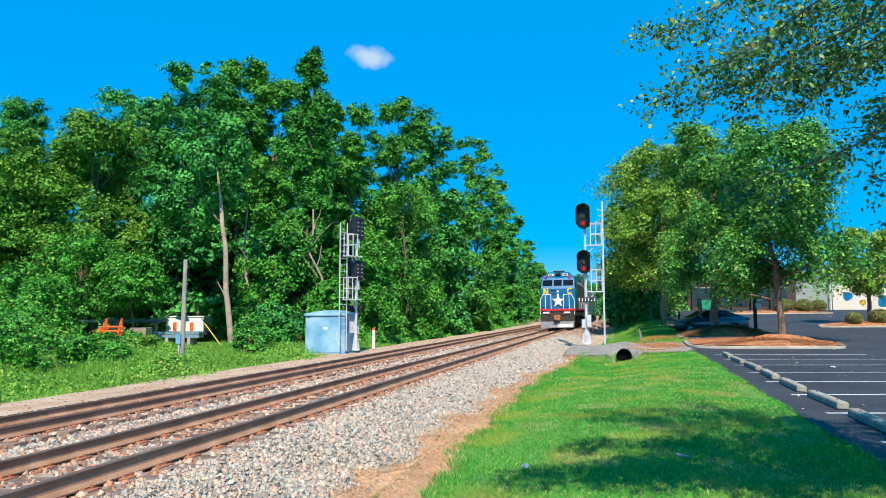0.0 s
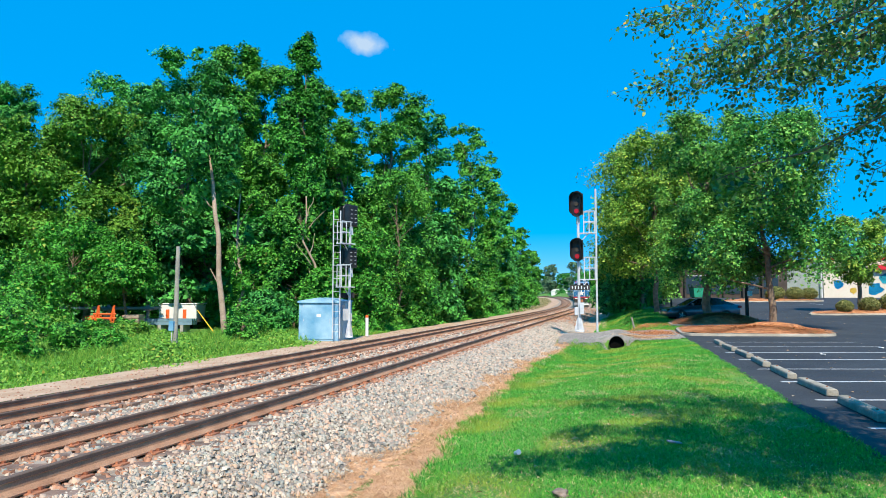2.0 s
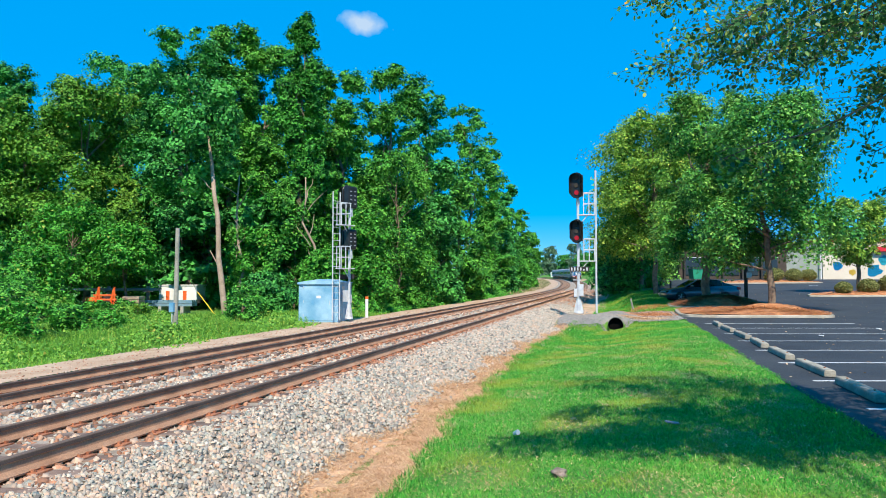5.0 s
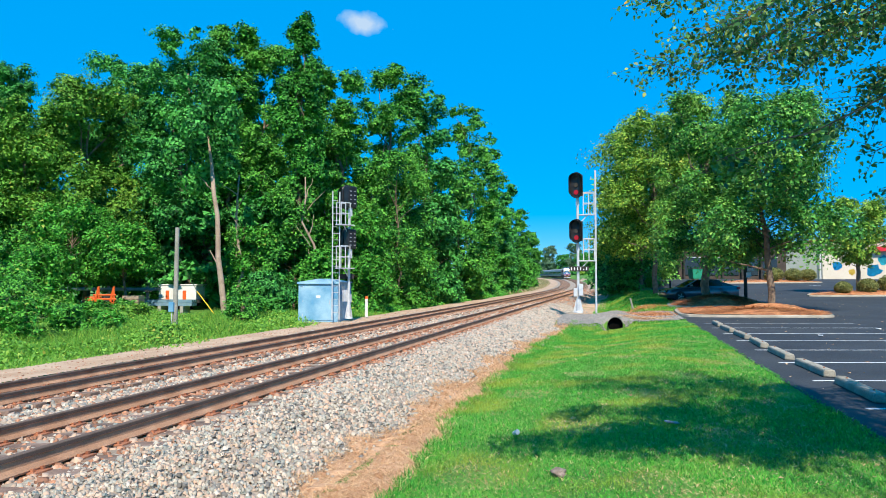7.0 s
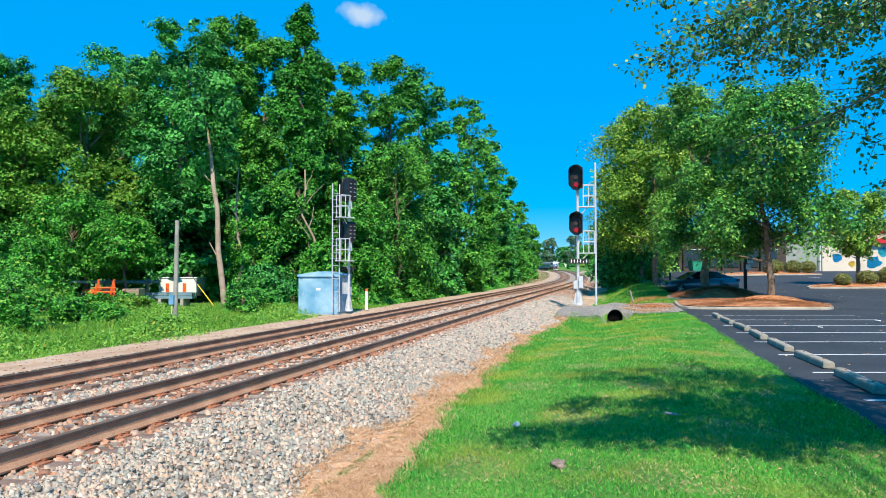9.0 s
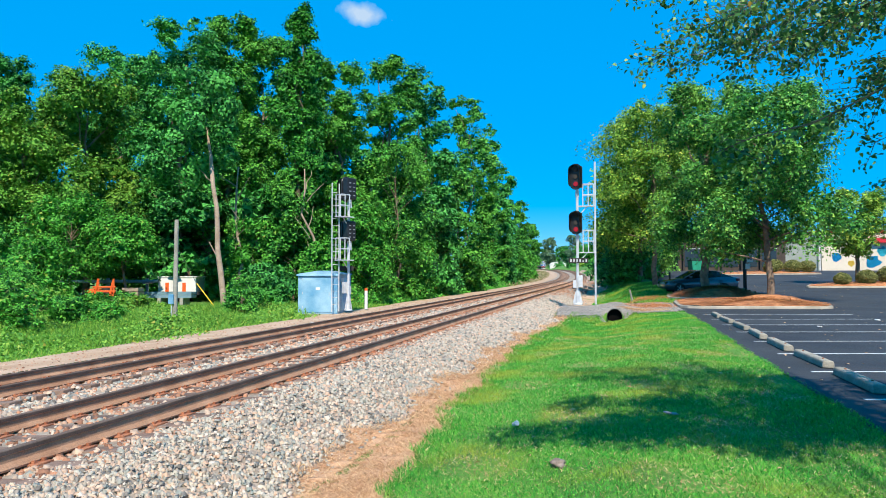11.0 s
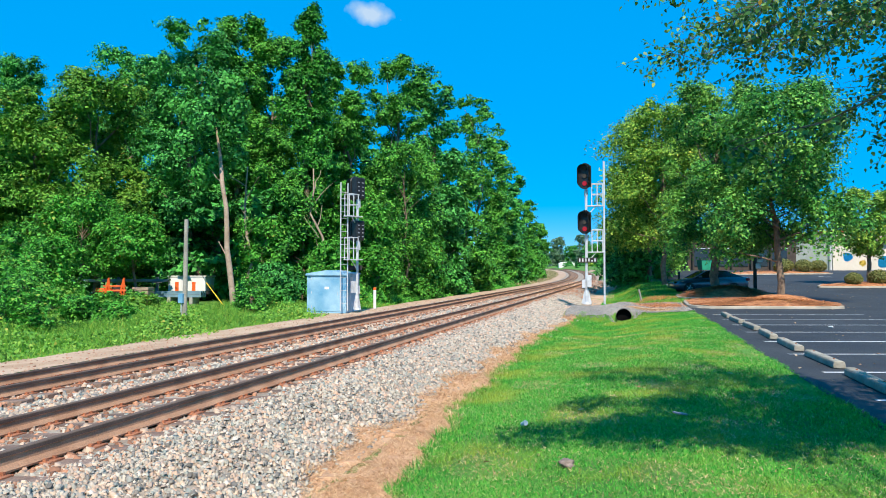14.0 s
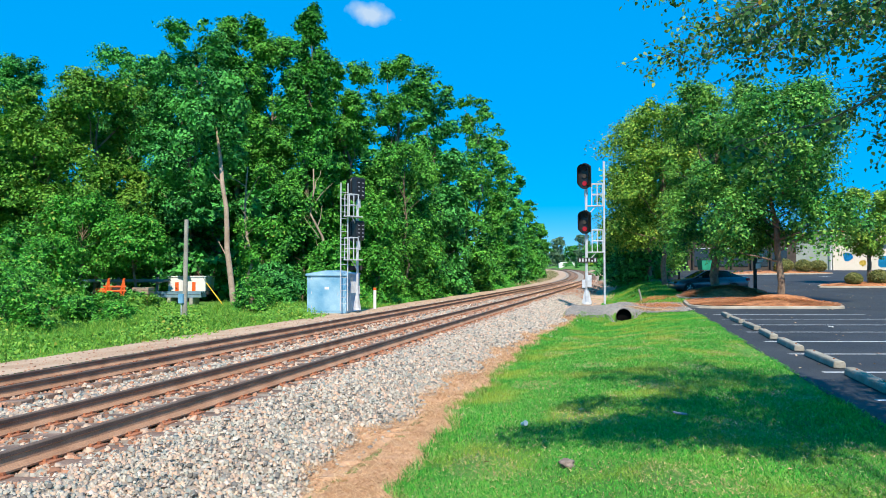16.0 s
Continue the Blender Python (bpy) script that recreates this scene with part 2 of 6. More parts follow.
M_WHITE = mat("white_paint", (0.72, 0.72, 0.70), (0.82, 0.82, 0.80), 2.0, 0.6, 0.05)
M_ORANGE = mat("orange_paint", (0.72, 0.10, 0.015), (0.85, 0.16, 0.03), 3.0, 0.5, 0.05)
M_BOXBLUE = mat("pale_blue_aluminium", (0.11, 0.32, 0.52), (0.36, 0.57, 0.70), 1.0, 0.45, 0.1)
M_BEAM = mat("blue_grey_steel", (0.16, 0.27, 0.34), (0.28, 0.40, 0.47), 1.5, 0.5, 0.15, 0.3)
M_GLASS = mat("dark_glass", (0.01, 0.012, 0.015), (0.02, 0.024, 0.03), 1.0, 0.08, 0.0, spec=0.8)
M_PIPEDARK = mat("pipe_inner_dark", (0.002, 0.002, 0.002), (0.004, 0.004, 0.004), 3.0, 0.9, 0.1, spec=0.1)
M_RUBBER = mat("rubber", (0.015, 0.015, 0.015), (0.03, 0.03, 0.03), 5.0, 0.85, 0.2)
M_LOCO = mat("loco_blue", (0.000, 0.125, 0.31), (0.001, 0.150, 0.36), 1.0, 0.35, 0.03, coat=0.3)
M_LOCORED = mat("loco_red", (0.55, 0.02, 0.03), (0.62, 0.03, 0.04), 1.0, 0.4, 0.03)
M_GREY = mat("loco_grey", (0.24, 0.25, 0.27), (0.33, 0.34, 0.36), 2.0, 0.5, 0.1)
M_DARK = mat("underframe_black", (0.02, 0.02, 0.02), (0.05, 0.045, 0.04), 3.0, 0.8, 0.3)
M_YELLOW = mat("loco_yellow", (0.85, 0.50, 0.02), (0.9, 0.55, 0.03), 2.0, 0.4, 0.02)
M_STEEL = mat("fluted_stainless", (0.22, 0.26, 0.30), (0.30, 0.34, 0.39), 1.0, 0.4, 0.1, 0.5)
G_RED = glow("red_lens_glow", (0.9, 0.02, 0.03), 0.28)
LEAF_STOPS = ((0.0, (0.008, 0.047, 0.011)), (0.35, (0.038, 0.209, 0.034)), (0.7, (0.090, 0.386, 0.048)), (1.0, (0.209, 0.552, 0.069)))
M_LEAF = island_mat("broad_leaf", LEAF_STOPS, 0.58, translucent=0.08, spec=0.16, patch=(0.132, 0.398, 0.045), patch_scale=0.25)
M_LEAF2 = island_mat("blue_green_leaf", ((0.0, (0.008, 0.049, 0.014)), (0.5, (0.043, 0.257, 0.055)), (1.0, (0.126, 0.501, 0.099))), 0.58, translucent=0.08, spec=0.16, patch=(0.110, 0.446, 0.066), patch_scale=0.25)
M_VINE = island_mat("vine_leaf", ((0.0, (0.014, 0.073, 0.010)), (0.6, (0.084, 0.400, 0.043)), (0.95, (0.158, 0.503, 0.064)), (1.0, (0.336, 0.385, 0.064))), 0.58, translucent=0.18, spec=0.2)
M_OLIVE = island_mat("olive_leaf", ((0.0, (0.016, 0.068, 0.009)), (0.5, (0.087, 0.287, 0.033)), (0.96, (0.184, 0.443, 0.055)), (1.0, (0.369, 0.311, 0.055))), 0.6, translucent=0.1, spec=0.16, patch=(0.205, 0.395, 0.050), patch_scale=0.3)
M_CEDAR = island_mat("cedar_leaf", ((0.0, (0.008, 0.058, 0.008)), (0.5, (0.037, 0.240, 0.026)), (1.0, (0.098, 0.432, 0.044))), 0.62, translucent=0.08, spec=0.25)
M_WEED = island_mat("weed_leaf", ((0.0, (0.070, 0.221, 0.026)), (0.6, (0.152, 0.390, 0.039)), (0.95, (0.281, 0.494, 0.065)), (1.0, (0.491, 0.442, 0.078))), 0.6, translucent=0.2, spec=0.35)
M_DRYTURF = mat("dry_turf", (0.24, 0.23, 0.13), (0.40, 0.34, 0.22), 0.5, 0.95, 0.5, fine=15)
M_LOTLEAF = island_mat("lot_tree_leaf", ((0.0, (0.011, 0.059, 0.013)), (0.45, (0.055, 0.266, 0.039)), (0.8, (0.135, 0.450, 0.074)), (1.0, (0.349, 0.590, 0.101))), 0.5, translucent=0.16, spec=0.25, patch=(0.268, 0.520, 0.088), patch_scale=0.3)
M_YELLEAF = island_mat("yellowing_leaf", ((0.0, (0.038, 0.123, 0.017)), (0.5, (0.177, 0.392, 0.044)), (0.9, (0.355, 0.540, 0.071)), (1.0, (0.573, 0.594, 0.087))), 0.58, translucent=0.16, spec=0.25)
# paler and bluer than the other leaves: distance haze is mixed into the colour
M_PINE = island_mat("hazy_conifer_leaf", ((0.0, (0.070, 0.164, 0.094)), (1.0, (0.187, 0.328, 0.187))), 0.7, translucent=0.2)
M_BLADE = island_mat("grass_blade", ((0.0, (0.025, 0.184, 0.025)), (0.5, (0.070, 0.414, 0.058)), (0.88, (0.170, 0.575, 0.069)), (1.0, (0.500, 0.598, 0.196))), 0.6, translucent=0.25, spec=0.16, patch=(0.460, 0.460, 0.072), patch_scale=0.75)
M_STRAWB = island_mat("straw_blade", ((0.0, (0.38, 0.20, 0.10)), (0.5, (0.62, 0.38, 0.21)), (1.0, (0.84, 0.62, 0.38))), 0.8, translucent=0.2)
M_DRYBLADE = island_mat("dry_blade", ((0.0, (0.10, 0.15, 0.04)), (0.4, (0.30, 0.27, 0.12)), (1.0, (0.50, 0.42, 0.26))), 0.8, translucent=0.2)
M_NEEDLE = island_mat("pine_needle", ((0.0, (0.338, 0.117, 0.046)), (0.5, (0.520, 0.208, 0.078)), (1.0, (0.715, 0.351, 0.156))), 0.8)

# ---- ground ----


def grid_mesh(name, xs, ys, zf, material):
    X, Y = np.meshgrid(xs, ys)
    Z = zf(X, Y)
    V = np.stack([X, Y, Z], -1).reshape(-1, 3)
    w = len(xs)
    i = (np.arange(len(ys) - 1)[:, None] * w + np.arange(w - 1)[None]).reshape(-1)
    F = np.stack([i, i + 1, i + 1 + w, i + w], -1)
    me = bpy.data.meshes.new(name)
    me.from_pydata(V.tolist(), [], F.tolist())
    me.materials.append(material)
    me.polygons.foreach_set("use_smooth", [True] * len(me.polygons))
    return me


xs = np.concatenate([[-3000, -1200, -500, -220, -120, -80], np.arange(-60, -14.5, 1.5), [-14.3, -8], np.arange(-2.9, 4.0, 0.2), [4.5, 6, 9, 14, 20, 30, 45, 70, 120, 300, 900, 3000]])
ys = np.concatenate([[-3000, -800, -200, -60, -25, -12], np.arange(-6, 27.9, 0.5), np.arange(28, 37, 0.15), np.arange(37, 48, 0.5), np.arange(48, 130, 2.5), np.arange(130, 330, 10), [350, 420, 500, 650, 900, 1500, 3000]])
tagged(new("ground", grid_mesh("ground", xs, ys, land, M_GRASS)), "mown green grass ground with bare patches", "ground", kind="structure")


def sweep(name, prof, y0, y1, material, every=4.0, close=False):
    """A profile (u, z) drawn along the railway."""
    ss = np.concatenate([np.arange(y0, min(y1, CURVE_Y), every * 2), np.arange(max(y0, CURVE_Y), y1 + 0.1, every * 2)]) if y1 > CURVE_Y else np.linspace(y0, y1, max(2, int((y1 - y0) / every)))
    verts, faces, k = [], [], len(prof)
    for s in ss:
        cx, cy, a = along(s)
        for u, z in prof:
            verts.append((cx + u * math.cos(a), cy + u * math.sin(a), z + float(rise(s))))
    for j in range(len(ss) - 1):
        for i in range(k if close else k - 1):
            a, b = j * k + i, j * k + (i + 1) % k
            faces.append((a, b, b + k, a + k))
    if close:
        faces.append(tuple(range(k))[::-1])
        faces.append(tuple(range((len(ss) - 1) * k, len(ss) * k)))
    return raw(name, verts, faces, material)


tagged(new("ballast_bed", sweep("ballast_bed", BED[1:], -30, 700, M_BED)), "grey crushed-stone ballast bed under two tracks", "ballast", kind="structure")
tagged(new("verge", sweep("verge", ((-15.2, -0.62), (-14.0, -0.50), (-11.8, -0.38)), -30, 700, M_SAND)), "sandy tan strip beside the far track", "verge", kind="structure")
tagged(new("dry_verge", sweep("dry_verge", ((-20.5, -0.53), (-17.5, -0.5), (-15.0, -0.55)), 104, 420, M_DRYTURF)), "dry tan grass inside the curve", "verge", kind="structure")
sy = np.concatenate([np.arange(36.5, 64, 1.0), np.arange(64, 300, 4.0)])
vv, ff = [], []
for j, yy in enumerate(sy):
    for i, uu in enumerate((-2.85, -2.3, -1.7, -1.1)):
        xx = uu + float(curve_x(yy))
        vv.append((xx, yy, float(land(max(xx, float(curve_x(yy)) - 2.7), yy)) + 0.03 + 0.02 * math.sin(yy * 3 + i)))
    if j:
        ff += [((j - 1) * 4 + i, (j - 1) * 4 + i + 1, j * 4 + i + 1, j * 4 + i) for i in range(3)]
tagged(new("dirt_strip", raw("dirt_strip", vv, ff, M_SAND)), "bare tan dirt along the ballast", "dirt", kind="structure")
LOT_YS = np.concatenate([[-40, 0, 20, 35], np.arange(37, 96, 2), [100, 140]])
tagged(new("parking_lot", grid_mesh("parking_lot", np.array([2.55, 5, 10, 20, 40, 75]), LOT_YS, lambda x, y: lot_z(y) + 0.0 * x, M_ASPHALT)), "dark asphalt car park with painted bays", "parking lot", kind="structure")

# ---- railway ----
RAILS = ((-5.03, 0.15), (-6.535, 0.05), (-9.03, -0.075), (-10.535, -0.18))


def rail_profile(u, z):
    return [(u - 0.07, z - 0.17), (u + 0.07, z - 0.17), (u + 0.074, z - 0.152), (u + 0.022, z - 0.112), (u + 0.012, z - 0.05), (u + 0.030, z - 0.042), (u + 0.033, z - 0.008), (u + 0.028, z),
            (u - 0.028, z), (u - 0.033, z - 0.008), (u - 0.030, z - 0.042), (u - 0.012, z - 0.05), (u - 0.022, z - 0.112), (u - 0.074, z - 0.152)]


CHIP_V = np.array([(-1, -0.8, -0.7), (0.9, -1, -0.7), (1, 0.8, -0.7), (-0.8, 1, -0.7), (-0.7, -0.8, 0.7), (0.8, -0.6, 0.9), (0.6, 0.8, 0.6), (-0.8, 0.6, 0.8)])
CHIP_F = [(4, 5, 6), (4, 6, 7), (0, 1, 5), (0, 5, 4), (1, 2, 6), (1, 6, 5), (2, 3, 7), (2, 7, 6), (3, 0, 4), (3, 4, 7)]
CHIP_BOX = np.sign(CHIP_V)
TIE = block(-1.3, -0.11, -0.17, 1.3, 0.11, 0.0, bevel=0.012)
TIE_ME = bpy.data.meshes.new("tie")
TIE.to_mesh(TIE_ME)
TIE.free()
TIE_ME.materials.append(M_TIE)
bm = block(-0.17, -0.095, 0.0, 0.17, 0.095, 0.018, bevel=0.004)
for sx in (-0.1, 0.1):
    for sy in (-0.055, 0.055):
        box(bm, sx - 0.016, sy - 0.014, 0.018, sx + 0.016, sy + 0.014, 0.045)
PLATE_ME = bpy.data.meshes.new("tie_plate")
bm.to_mesh(PLATE_ME)
bm.free()
PLATE_ME.materials.append(M_RUST)
for k, label in ((0, "rusty running track with timber ties"), (2, "second rusty track beside the trees")):
    (ua, za), (ub, zb) = RAILS[k], RAILS[k + 1]
    track = thing("railway_track", label=label, category="railway track")
    for u, z in ((ua, za), (ub, zb)):
        rail = part("rail", sweep("rail", rail_profile(u, z), -30, 700, M_RAIL, 3.0, True), M_RAIL, track)
        rail.data.materials.append(M_TREAD)
        n_p = 14
        # head sides share the dark tread colour, which paints in their shade
        for i, f in enumerate(rail.data.polygons):
            if len(f.vertices) == 4 and i % n_p in (5, 6, 7, 8, 9):
                f.material_index = 1
    tilt = math.atan2(za - zb, ua - ub)
    uc, zc = (ua + ub) / 2, (za + zb) / 2 - 0.188
    jit = random.Random(5 + k)
    rest = []
    for i in range(1200):
        s = -4 + 0.54 * i
        cx, cy, a = along(s)
        m = Matrix.Translation((cx + uc * math.cos(a), cy + uc * math.sin(a), zc + float(rise(s)))) @ Euler((0, -tilt, a + radians(jit.uniform(-1.2, 1.2)))).to_matrix().to_4x4() @ Matrix.Translation((jit.uniform(-0.06, 0.06), 0, 0))
        if i < 260:
            tie = new("tie", TIE_ME)
            tie.matrix_basis = m
            tie.parent = track
        elif i < 900:
            rest.append(m)
        if i < 90:
            for u, z in ((ua, za), (ub, zb)):
                pl = new("tie_plate", PLATE_ME)
                pl.matrix_basis = Matrix.Translation((cx + u * math.cos(a), cy + u * math.sin(a), z - 0.19)) @ Euler((0, -tilt, a)).to_matrix().to_4x4()
                pl.parent = track
    base = CHIP_BOX * np.array((1.3, 0.11, 0.085)) - np.array((0, 0, 0.085))
    tri = CHIP_F
    V = np.stack([np.c_[base, np.ones(len(base))] @ np.array(m).T[:, :3] for m in rest])
    far = part("distant_tie_row", pieces("distant_tie_row", V, tri, M_TIE), M_TIE, track)
    tagged(far, kind="stuff")

# loose stones on the bed: deformed low solids


def stones(name, u, y, z, size, label, material=None):
    k = len(u)
    V = CHIP_V[None] * rng.uniform(0.45, 1.15, (k, 8, 3)) * rng.uniform(0.55, 1.35, (k, 1, 3)) * size[:, None, None]
    tip = rng.uniform(-0.8, 0.8, k)
    ct, st = np.cos(tip)[:, None], np.sin(tip)[:, None]
    V = np.stack([V[..., 0], V[..., 1] * ct - V[..., 2] * st, V[..., 1] * st + V[..., 2] * ct], -1)
    ang = rng.uniform(0, 6.283, k)
    c, s = np.cos(ang)[:, None], np.sin(ang)[:, None]
    V = np.stack([V[..., 0] * c - V[..., 1] * s, V[..., 0] * s + V[..., 1] * c, V[..., 2]], -1)
    V += np.stack([u + curve_x(y), y, z], -1)[:, None]
    return tagged(new(name, pieces(name, V, CHIP_F, material or M_STONE)), label, "ballast", kind="stuff")


def spread_y(k, y0, y1, p=1.6):
    """More pieces near the start."""
    return y0 + (y1 - y0) * rng.random(k) ** p


k = 44000
u = -4.75 + 2.2 * rng.random(k) + np.abs(rng.normal(size=k)) * 0.2
y = spread_y(k, 3.2, 48, 2.0)
inside = (u < toe(y) + rng.normal(size=k) * 0.05) | (rng.random(k) < 0.12) | (y > 30)
inside &= ~((u < -4.42) & (np.abs(((y + 4) / 0.54 + 0.5) % 1 - 0.5) < 0.19) & (rng.random(k) < 0.8))
u, y = u[inside], y[inside]
k = len(u)
k2 = 1400
u2 = rng.uniform(-13.9, -11.6, k2)
y2 = spread_y(k2, 8, 50, 1.3)
stones("verge_stones", u2, y2, np.interp(u2, [-14.0, -11.8], [-0.50, -0.38]), rng.uniform(0.012, 0.03, k2), "scattered stones on the sandy verge", M_RUSTSTONE)
stones("shoulder_stones", u, y, bed_z(u) + rng.uniform(-0.01, 0.03, k), rng.uniform(0.012, 0.034, k) * (0.72 + y / 37), "pale crushed granite stones on the track shoulder")
k = 34000
u = rng.uniform(-11.9, -4.3, k)
y = spread_y(k, 4.5, 55, 1.5)
zt = np.interp(-u, [5.03, 6.535, 9.03, 10.535], [0.15, 0.05, -0.075, -0.18]) - 0.20
onbed = (u > -7.1) | ((u < -8.5) & (u > -11.1))
z = np.where(onbed, np.maximum(bed_z(u), zt), bed_z(u))
ontie = np.abs(((y + 4) / 0.54 + 0.5) % 1 - 0.5) < 0.19
keep = ~ontie | (rng.random(k) < 0.10) | ~onbed
u, y, z, onbed = u[keep], y[keep], z[keep], onbed[keep]
near_rail = np.min([np.abs(u - q[0]) for q in RAILS], axis=0)
rusty = rng.random(len(u)) < np.where(onbed, 1.0 - 0.55 * near_rail, 0.3)
for nm, sel, ma, la in (("track_stones", ~rusty, M_STONE, "grey crushed stones between the rails and ties"), ("rusty_stones", rusty, M_RUSTSTONE, "rust-stained stones beside the rails")):
    uu, yy, zz = u[sel], y[sel], z[sel]
    stones(nm, uu, yy, zz + rng.uniform(-0.02, 0.012, len(uu)), rng.uniform(0.024, 0.05, len(uu)) * (0.8 + yy / 50), la, ma)
k = 3500
u = rng.uniform(-11.9, -2.6, k)
y = rng.uniform(46, 120, k)
stones("far_stones", u, y, bed_z(u) + rng.uniform(-0.02, 0.01, k), rng.uniform(0.05, 0.10, k), "grey and tan ballast stones further along the line", M_RUSTSTONE)
k = 2500
u = rng.uniform(-4.75, -2.6, k)
y = rng.uniform(-8, 3.6, k)
stones("rear_stones", u, y, bed_z(u) + rng.uniform(-0.01, 0.03, k), rng.uniform(0.018, 0.042, k), "pale crushed stones on the nearest shoulder")

# ---- trees and plants ----


def leaf_quads(P, N, size, r):
    """Folded diamond leaves at P, facing N."""
    k = len(P)
    N = N / (np.linalg.norm(N, axis=1, keepdims=True) + 1e-9)
    T = np.cross(N, r.normal(size=(k, 3)))
    T /= np.linalg.norm(T, axis=1, keepdims=True) + 1e-9
    B = np.cross(N, T)
    L = size[:, None]
    return np.stack([P - T * L * 0.5, P + B * L * 0.33 + N * L * 0.1 - T * L * 0.08, P + T * L * 0.55, P - B * L * 0.33 + N * L * 0.1 - T * L * 0.08], 1)


def crown_points(r, lobes, count, shell=0.55):
    """Leaf places and outward directions on a set of lobes (x, y, z, radius)."""
    lobes = np.asarray(lobes)
    w = lobes[:, 3] ** 2
    pick = r.choice(len(lobes), count, p=w / w.sum())
    d = r.normal(size=(count, 3))
    d[:, 2] += 0.25
    d /= np.linalg.norm(d, axis=1, keepdims=True)
    rad = lobes[pick, 3] * (shell + (1.08 - shell) * r.random(count) ** 0.6)
    return lobes[pick, :3] + d * rad[:, None] * np.array((1, 1, 0.8)), d


def leaf_tris(P, N, size, r):
    """Small pointed leaves at P, facing N."""
    N = N / (np.linalg.norm(N, axis=1, keepdims=True) + 1e-9)
    T = np.cross(N, r.normal(size=N.shape))
    T /= np.linalg.norm(T, axis=1, keepdims=True) + 1e-9
    B = np.cross(N, T)
    L = size[:, None]
    return np.stack([P - T * L * 0.45 - B * L * 0.33, P - T * L * 0.3 + B * L * 0.42, P + T * L * 0.6 + B * L * 0.04], 1)


def sprays(r, lobes, count, leaf, droop=0.4):
    """Leaves gathered in layered, drooping sprays on the outside of each lobe, with larger shaded leaves inside."""
    lobes = np.asarray(lobes)
    w = lobes[:, 3] ** 2
    per = 34
    k = max(20, count // per)
    pick = r.choice(len(lobes), k, p=w / w.sum())
    d = r.normal(size=(k, 3))
    d[:, 2] += 0.4
    d /= np.linalg.norm(d, axis=1, keepdims=True)
    rl = lobes[pick, 3]
    C = lobes[pick, :3] + d * (rl * r.uniform(0.6, 1.12, k))[:, None] * np.array((1, 1, 0.9))
    cr = np.clip(rl * 0.42, leaf * 1.4, leaf * 4.0) * r.uniform(0.6, 1.35, k)
    idx = np.repeat(np.arange(k), per)
    off = np.clip(r.normal(size=(len(idx), 3)), -1.7, 1.7) * np.array((0.55, 0.55, 0.22 + 0.25 * droop))
    hd = d[idx].copy()
    hd[:, 2] = 0
    off += hd * r.normal(size=len(idx))[:, None] * 0.35
    q = (off[:, :2] ** 2).sum(1)
    off[:, 2] -= droop * 0.45 * np.clip(q, 0, 2)
    P = C[idx] + off * cr[idx][:, None]
    N = np.array((0.0, 0.0, 0.75)) + d[idx] * 0.75 + off * 0.35 + r.normal(size=P.shape) * 0.5
    S = leaf * r.uniform(0.6, 1.3, len(idx))
    ki = count // 6
    pi = r.choice(len(lobes), ki, p=w / w.sum())
    di = r.normal(size=(ki, 3))
    di *= (0.72 * r.random(ki) ** 0.4 / np.linalg.norm(di, axis=1))[:, None]
    P = np.concatenate([P, lobes[pi, :3] + di * lobes[pi, 3][:, None]])
    N = np.concatenate([N, di + r.normal(size=di.shape) * 0.5])
    S = np.concatenate([S, leaf * r.uniform(1.2, 1.8, ki)])
    return P, N, S


def limb(bm, p, q, r0, r1, r, bend=0.12, n=4, sides=7):
    """A tapered, slightly crooked limb."""
    p, q = Vector(p), Vector(q)
    L = (q - p).length
    pts = [p.lerp(q, i / n) + (Vector((r.normal(), r.normal(), r.normal() * 0.4)) * L * bend * math.sin(math.pi * i / n) * 0.5) for i in range(n + 1)]
    rings = []
    for i, c in enumerate(pts):
        d = (pts[min(i + 1, n)] - pts[max(i - 1, 0)]).normalized()
        a = d.orthogonal().normalized()
        b = d.cross(a)
        rad = r0 + (r1 - r0) * i / n
        rings.append([bm.verts.new(c + (a * math.cos(6.2832 * j / sides) + b * math.sin(6.2832 * j / sides)) * rad) for j in range(sides)])
    for u, v in zip(rings, rings[1:]):
        for j in range(sides):
            try:
                bm.faces.new((u[j], u[(j + 1) % sides], v[(j + 1) % sides], v[j]))
            except ValueError:
                pass
    bm.faces.new(rings[-1])
    return pts


